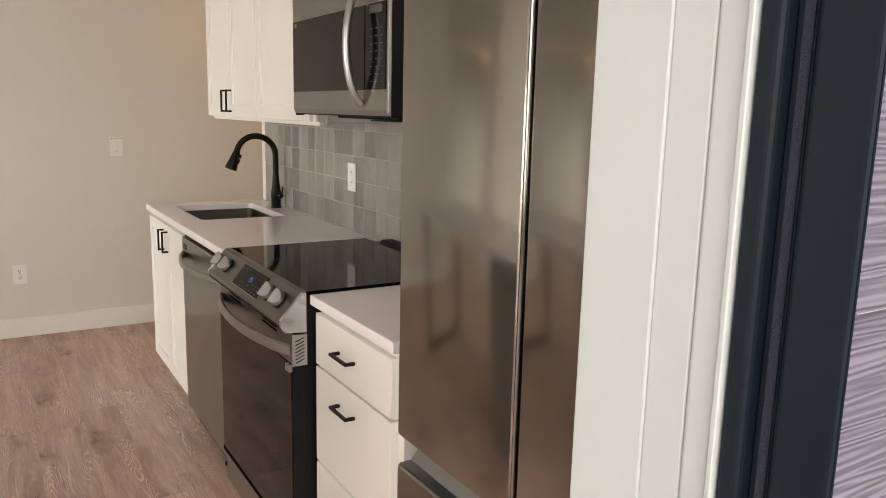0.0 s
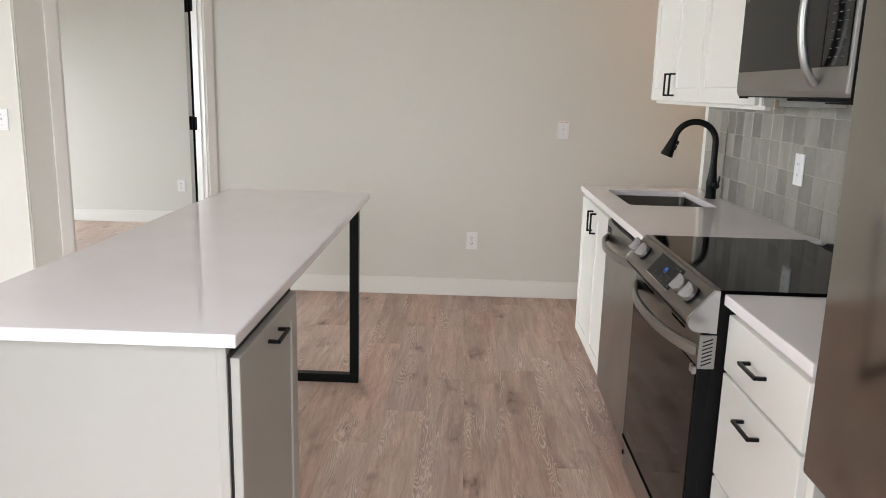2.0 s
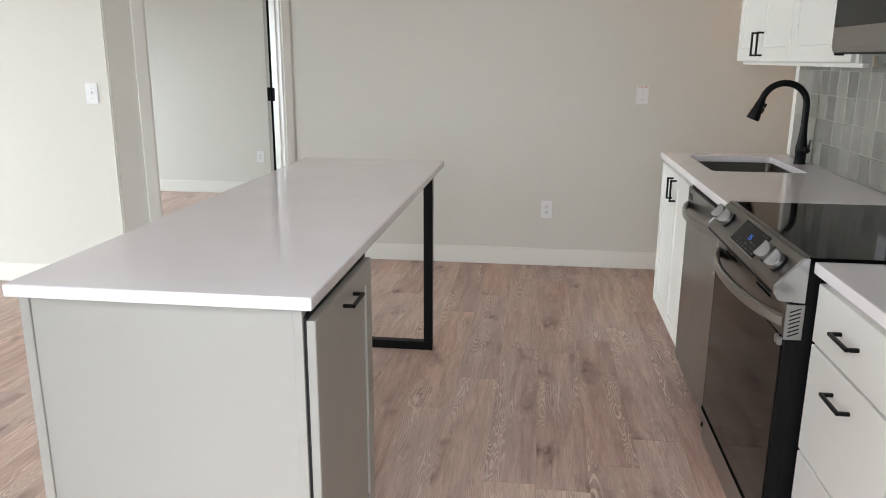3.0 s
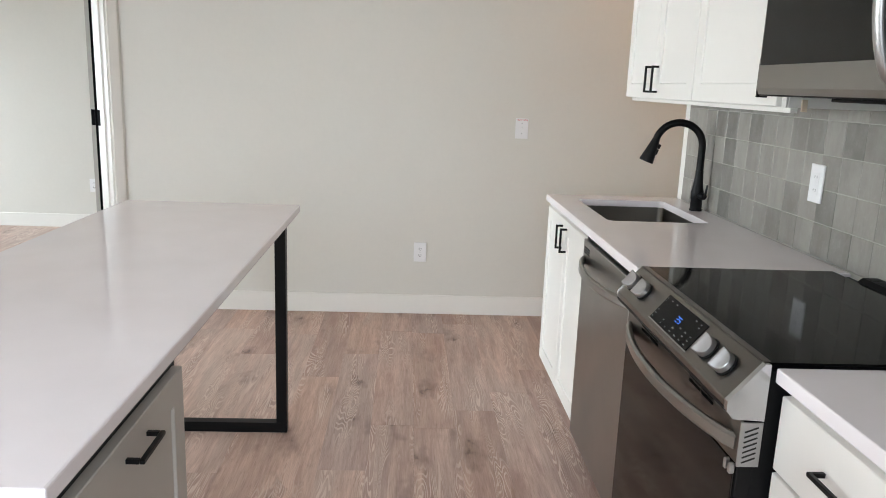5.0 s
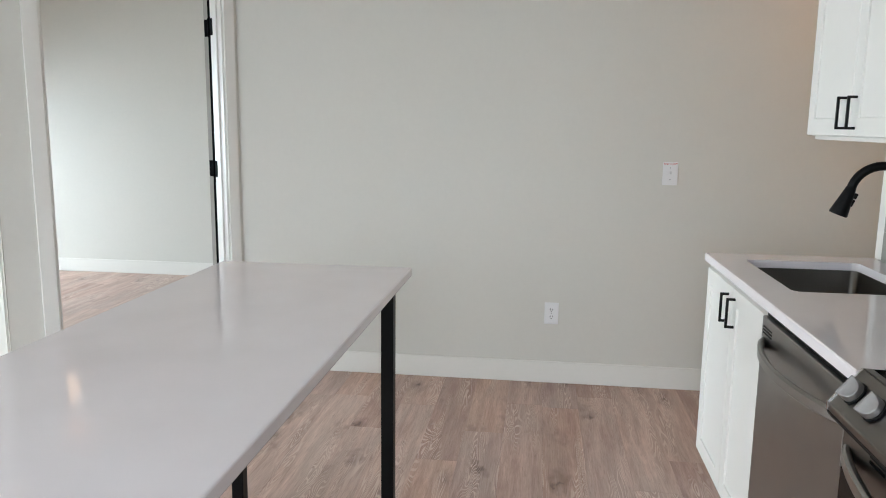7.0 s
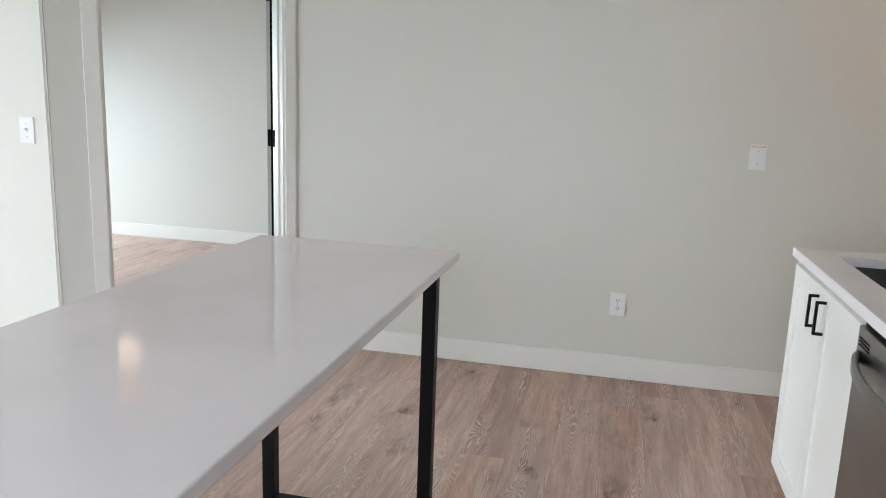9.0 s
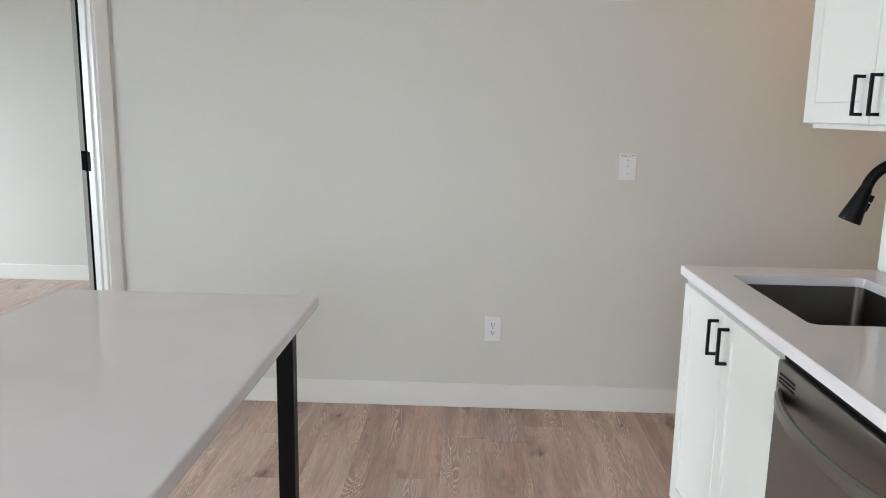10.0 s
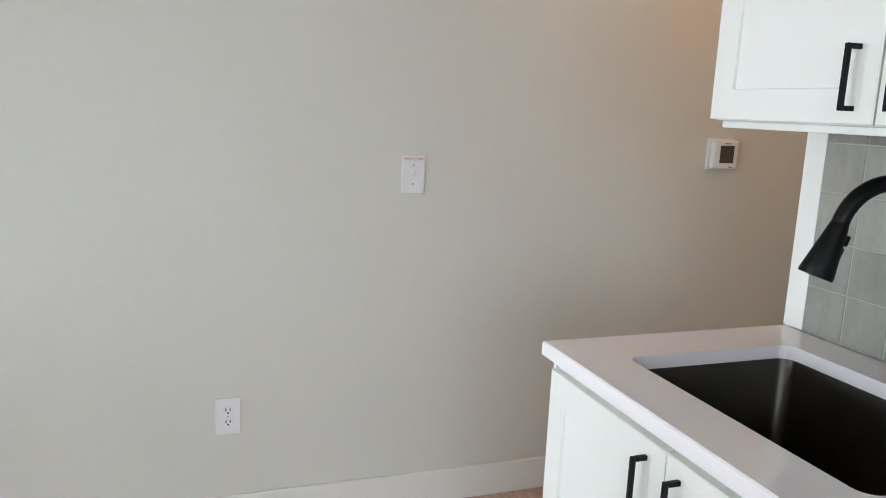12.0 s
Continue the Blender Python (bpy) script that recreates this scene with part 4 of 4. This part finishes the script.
fr = part("pull_out_front", panel(IB0 + 0.010, 2.118, 0.095, 0.852, -0.375, 0.0195, 0.058, out=1), ISLE, isl)
bar_pull(fr, (1.815, 0.812), (1.911, 0.812), -0.375, out=1)
# dark sheet that paints the shaded gap behind the pull-out front
part("face_frame", box((-0.4035, IB0 + 0.008, 0.09), (-0.3950, IB1 - 0.004, 0.860)), SLOT, isl)

leg = thing("support_frame", (-0.70, 3.58, 0), "black steel loop frame holding up the island top", "support frame")
T = 0.042
LX0, LX1, LY0, LY1 = -0.988, -0.408, 3.560, 3.602
for x0, x1 in ((LX0, LX0 + T), (LX1 - T, LX1)):
    part("post", box((x0, LY0, T), (x1, LY1, CT0 - 0.0062), 0.002, 2), BLACKM, leg)
part("foot_bar", box((LX0, LY0, 0.0), (LX1, LY1, T - 0.0002), 0.002, 2), BLACKM, leg)
part("top_plate", box((LX0, LY0 - 0.02, CT0 - 0.006), (LX1, LY1 + 0.02, CT0), 0.001, 1), BLACKM, leg)


# ---- small fixtures ----
def wall_plate(name, m, label, category, kind, w=0.076, h=0.120):
    """A cover plate on a wall: m has x along the wall, y up, z out of it."""
    ob = thing(name, m.translation, label, category)
    ob.matrix_basis = m
    def add(n, lo, hi, mat, parent, bev=0.001, lab=""):
        return part(n, box(lo, hi, bev, 2, m), mat, parent, lab)
    add("cover_plate", (-w / 2, -h / 2, 0.0), (w / 2, h / 2, 0.006), WHITEP, ob, 0.0018)
    if kind == "outlet":
        for cy in (-0.0195, 0.0195):
            loop = rounded_rect(-0.017, 0.017, cy - 0.0145, cy + 0.0145, 0.010, 0.0)
            face = part("receptacle", rings([[m @ Vector((a, b, z)) for a, b, _ in loop] for z in (0.0055, 0.0075)]), WHITEP, ob)
            for a, hh in ((-0.0063, 0.0054), (0.0063, 0.0046)):
                add("slot", (a - 0.0015, cy + 0.003 - hh, 0.0073), (a + 0.0015, cy + 0.003 + hh, 0.0078), SLOT, face, 0)
            part("ground_hole", rings([[m @ (Vector((0, cy - 0.0075, 0)) + Vector((x, y, z))) for x, y in circle(0.0029, 10)] for z in (0.0073, 0.0078)]), SLOT, face)
        part("screw", rings([[m @ Vector((x, y, z)) for x, y in circle(0.003, 10)] for z in (0.0055, 0.0068)]), SILVER, ob)
    elif kind == "switch":
        add("toggle_frame", (-0.0055, -0.012, 0.0055), (0.0055, 0.012, 0.0068), WHITEP, ob)
        tm = m @ pose(0, 0.001, 0.005, -28, 0, 0)
        part("toggle", box((-0.0042, -0.004, 0.0), (0.0042, 0.004, 0.016), 0.001, 2, tm), WHITEP, ob)
        for cy in (-0.030, 0.030):
            part("screw", rings([[m @ Vector((x, y + cy, z)) for x, y in circle(0.0032, 10)] for z in (0.0055, 0.0068)]), SILVER, ob)
    else:
        add("insert", (-0.017, -0.034, 0.0055), (0.017, 0.034, 0.0078), WHITEP, ob)
        for cy in (-0.021, 0.021):
            for a in (-0.0063, 0.0063):
                add("slot", (a - 0.0011, cy - 0.004, 0.0075), (a + 0.0011, cy + 0.004, 0.0081), SLOT, ob, 0)
        for cy in (-0.004, 0.004):
            add("test_button", (-0.006, cy - 0.0025, 0.0075), (0.006, cy + 0.0025, 0.0090), WHITEP, ob, 0.0005)
    return ob


FACE_S = Matrix(((1, 0, 0, 0), (0, 0, -1, 0), (0, 1, 0, 0), (0, 0, 0, 1)))      # plates that face -y
FACE_W = Matrix(((0, 0, -1, 0), (-1, 0, 0, 0), (0, 1, 0, 0), (0, 0, 0, 1)))     # plates that face -x
wall_plate("outlet", Matrix.Translation((0.142, FAR, 0.392)) @ FACE_S, "white duplex outlet on the kitchen wall", "outlet", "outlet")
sw = wall_plate("light_switch", Matrix.Translation((0.725, FAR, 1.163)) @ FACE_S, "white toggle switch plate lettered HIGH LOW in red", "switch", "switch")
letters("lettering", "HIGH LOW", 0.0135, Matrix.Translation((0.725, FAR - 0.0062, 1.163 + 0.050)) @ FACE_S, REDP, sw, "red printed words")
wall_plate("light_switch", Matrix.Translation((-2.541, LIV, 1.176)) @ FACE_S, "white toggle switch plate on the living-room wall", "switch", "switch")
wall_plate("outlet", Matrix.Translation((-2.78, BED_N, 0.390)) @ FACE_S, "white duplex outlet on the bedroom wall", "outlet", "outlet")
wall_plate("outlet", Matrix.Translation((1.3435, 3.022, 1.143)) @ FACE_W, "white protected outlet on the tiled backsplash", "outlet", "gfci")

th = thing("thermostat", (1.914, FAR, 1.195), "white wall thermostat with a small dim screen", "thermostat")
part("wall_plate", box((1.857, FAR - 0.008, 1.196), (1.978, FAR, 1.311), 0.004, 3), WHITEP, th)
bd = part("housing", box((1.868, FAR - 0.030, 1.200), (1.980, FAR - 0.008, 1.305), 0.007, 3), WHITEP, th)
part("screen", box((1.897, FAR - 0.0315, 1.222), (1.959, FAR - 0.0295, 1.286), 0.001, 1), LCD, bd)
part("print_bar", box((1.915, FAR - 0.0310, 1.2915), (1.945, FAR - 0.0295, 1.2945)), MARK, bd)
part("print_bar", box((1.940, FAR - 0.0310, 1.2060), (1.956, FAR - 0.0295, 1.2085)), MARK, bd)


def ceiling_light(x, y, label):
    ob = thing("ceiling_light", (x, y, TOP), label, "ceiling light", "ceiling lights")
    part("canopy", turned([(0.15, 0.0), (0.155, -0.004), (0.155, -0.022), (0.148, -0.026)], (x, y, TOP)), WHITEP, ob, smooth=True)
    part("shade", turned([(0.145, -0.026), (0.142, -0.045), (0.120, -0.068), (0.080, -0.084), (0.03, -0.091)], (x, y, TOP)), SHADE, ob, smooth=True)
    return ob


ceiling_light(2.15, 4.72, "warm glowing round ceiling light in the hall")
ceiling_light(-3.4, 6.1, "warm glowing round ceiling light in the bedroom")

# ---- backsplash tiles ----
splash = structure("backsplash", box((1.3470, 1.40, CT1 + 0.0005), (RIGHT - 0.0003, 4.185, 1.46)), GROUT, "backsplash of square grey glazed tiles with pale grout", "backsplash")
PITCH, TS = 0.1062, 0.1035
loops = []
for inset, d in ((0.0, 0.004), (0.0, 0.0012), (0.0015, 0.0)):
    h = TS / 2 - inset
    loops.append([(d, -h, -h), (d, h, -h), (d, h, h), (d, -h, h)])
tile_mesh = finish("tile", rings(loops), TILE)
for row in range(5):
    for col in range(26):
        y = 4.183 - TS / 2 - col * PITCH
        z = CT1 + 0.003 + TS / 2 + row * PITCH
        ob = new("tile", tile_mesh)
        ob.parent = splash
        ob.location = Vector((1.3450 + random.uniform(-0.0006, 0.0006), y, z)) - splash.location
        ob.rotation_euler = (random.uniform(-0.004, 0.004), random.uniform(-0.006, 0.006), random.uniform(-0.006, 0.006))
structure("trim", box((1.3475, 4.1855, CT1), (RIGHT - 0.0002, 4.2428, TOP), 0.001, 1), TRIM, "white painted end strip of the tiled wall", "trim")

# ---- floor planks ----
random.seed(11)
PW, PL, PX = 0.179, 1.22, 0.106
JOINTS = {-3: 2.942, -2: 3.265, -1: 3.647, 2: 4.010}     # where board ends lie in some rows
plank_meshes = {}


def plank_mesh(length):
    key = round(length, 2)
    if key not in plank_meshes:
        w, l = PW / 2 - 0.0002, key / 2 - 0.0002
        loops = [[(-w + i, -l + i, d), (w - i, -l + i, d), (w - i, l - i, d), (-w + i, l - i, d)] for i, d in ((0.0, -0.006), (0.0, -0.0006), (0.0007, 0.0))]
        plank_meshes[key] = finish("plank", rings(loops), PLANK)
    return plank_meshes[key]


def plank_floor(name, x0, x1, y0, y1, label, outline):
    ob = structure(name, outline, SUBFLOOR, label, "floor")
    k = math.floor((x0 - PX) / PW)
    while PX + k * PW < x1:
        x = PX + (k + 0.5) * PW
        start = y0 - random.uniform(0.1, 1.1)
        if k in JOINTS:
            start = JOINTS[k] - math.ceil((JOINTS[k] - y0) / PL) * PL
        while start < y1 - 0.03:
            a, b = max(start, y0), min(start + PL, y1)
            start += PL
            if b - a < 0.06:
                continue
            p = new("plank", plank_mesh(b - a))
            p.parent = ob
            p.location = Vector((x, (a + b) / 2, 0)) - ob.location
        k += 1
    return ob


plank_floor("floor", -5.9, 1.30, SOUTH_IN - 0.002, 5.27, "grey-brown oak-look vinyl plank floor of kitchen and living room", box((-6.017, SOUTH_IN - 0.002, -0.10), (RIGHT + 0.1, 5.27, -0.0062)))
structure("floor_4", box((LWEST, SOUTH_IN - 0.002, -0.10), (-6.018, LIV + 0.05, 0.0)), PLANK, "far end of the living-room plank floor", "floor")
plank_floor("floor_2", -5.9, -1.05, 5.271, BED_N + 0.02, "grey-brown oak-look vinyl plank floor of the bedroom", box((WEST, 5.271, -0.10), (BED_E, BED_N + 0.02, -0.0062)))
plank_floor("floor_3", 1.47, 4.15, HALL_S + 0.06, 5.27, "grey-brown oak-look vinyl plank floor of the hall", box((RIGHT + 0.101, HALL_S + 0.06, -0.10), (HALL_E, 5.27, -0.0062)))
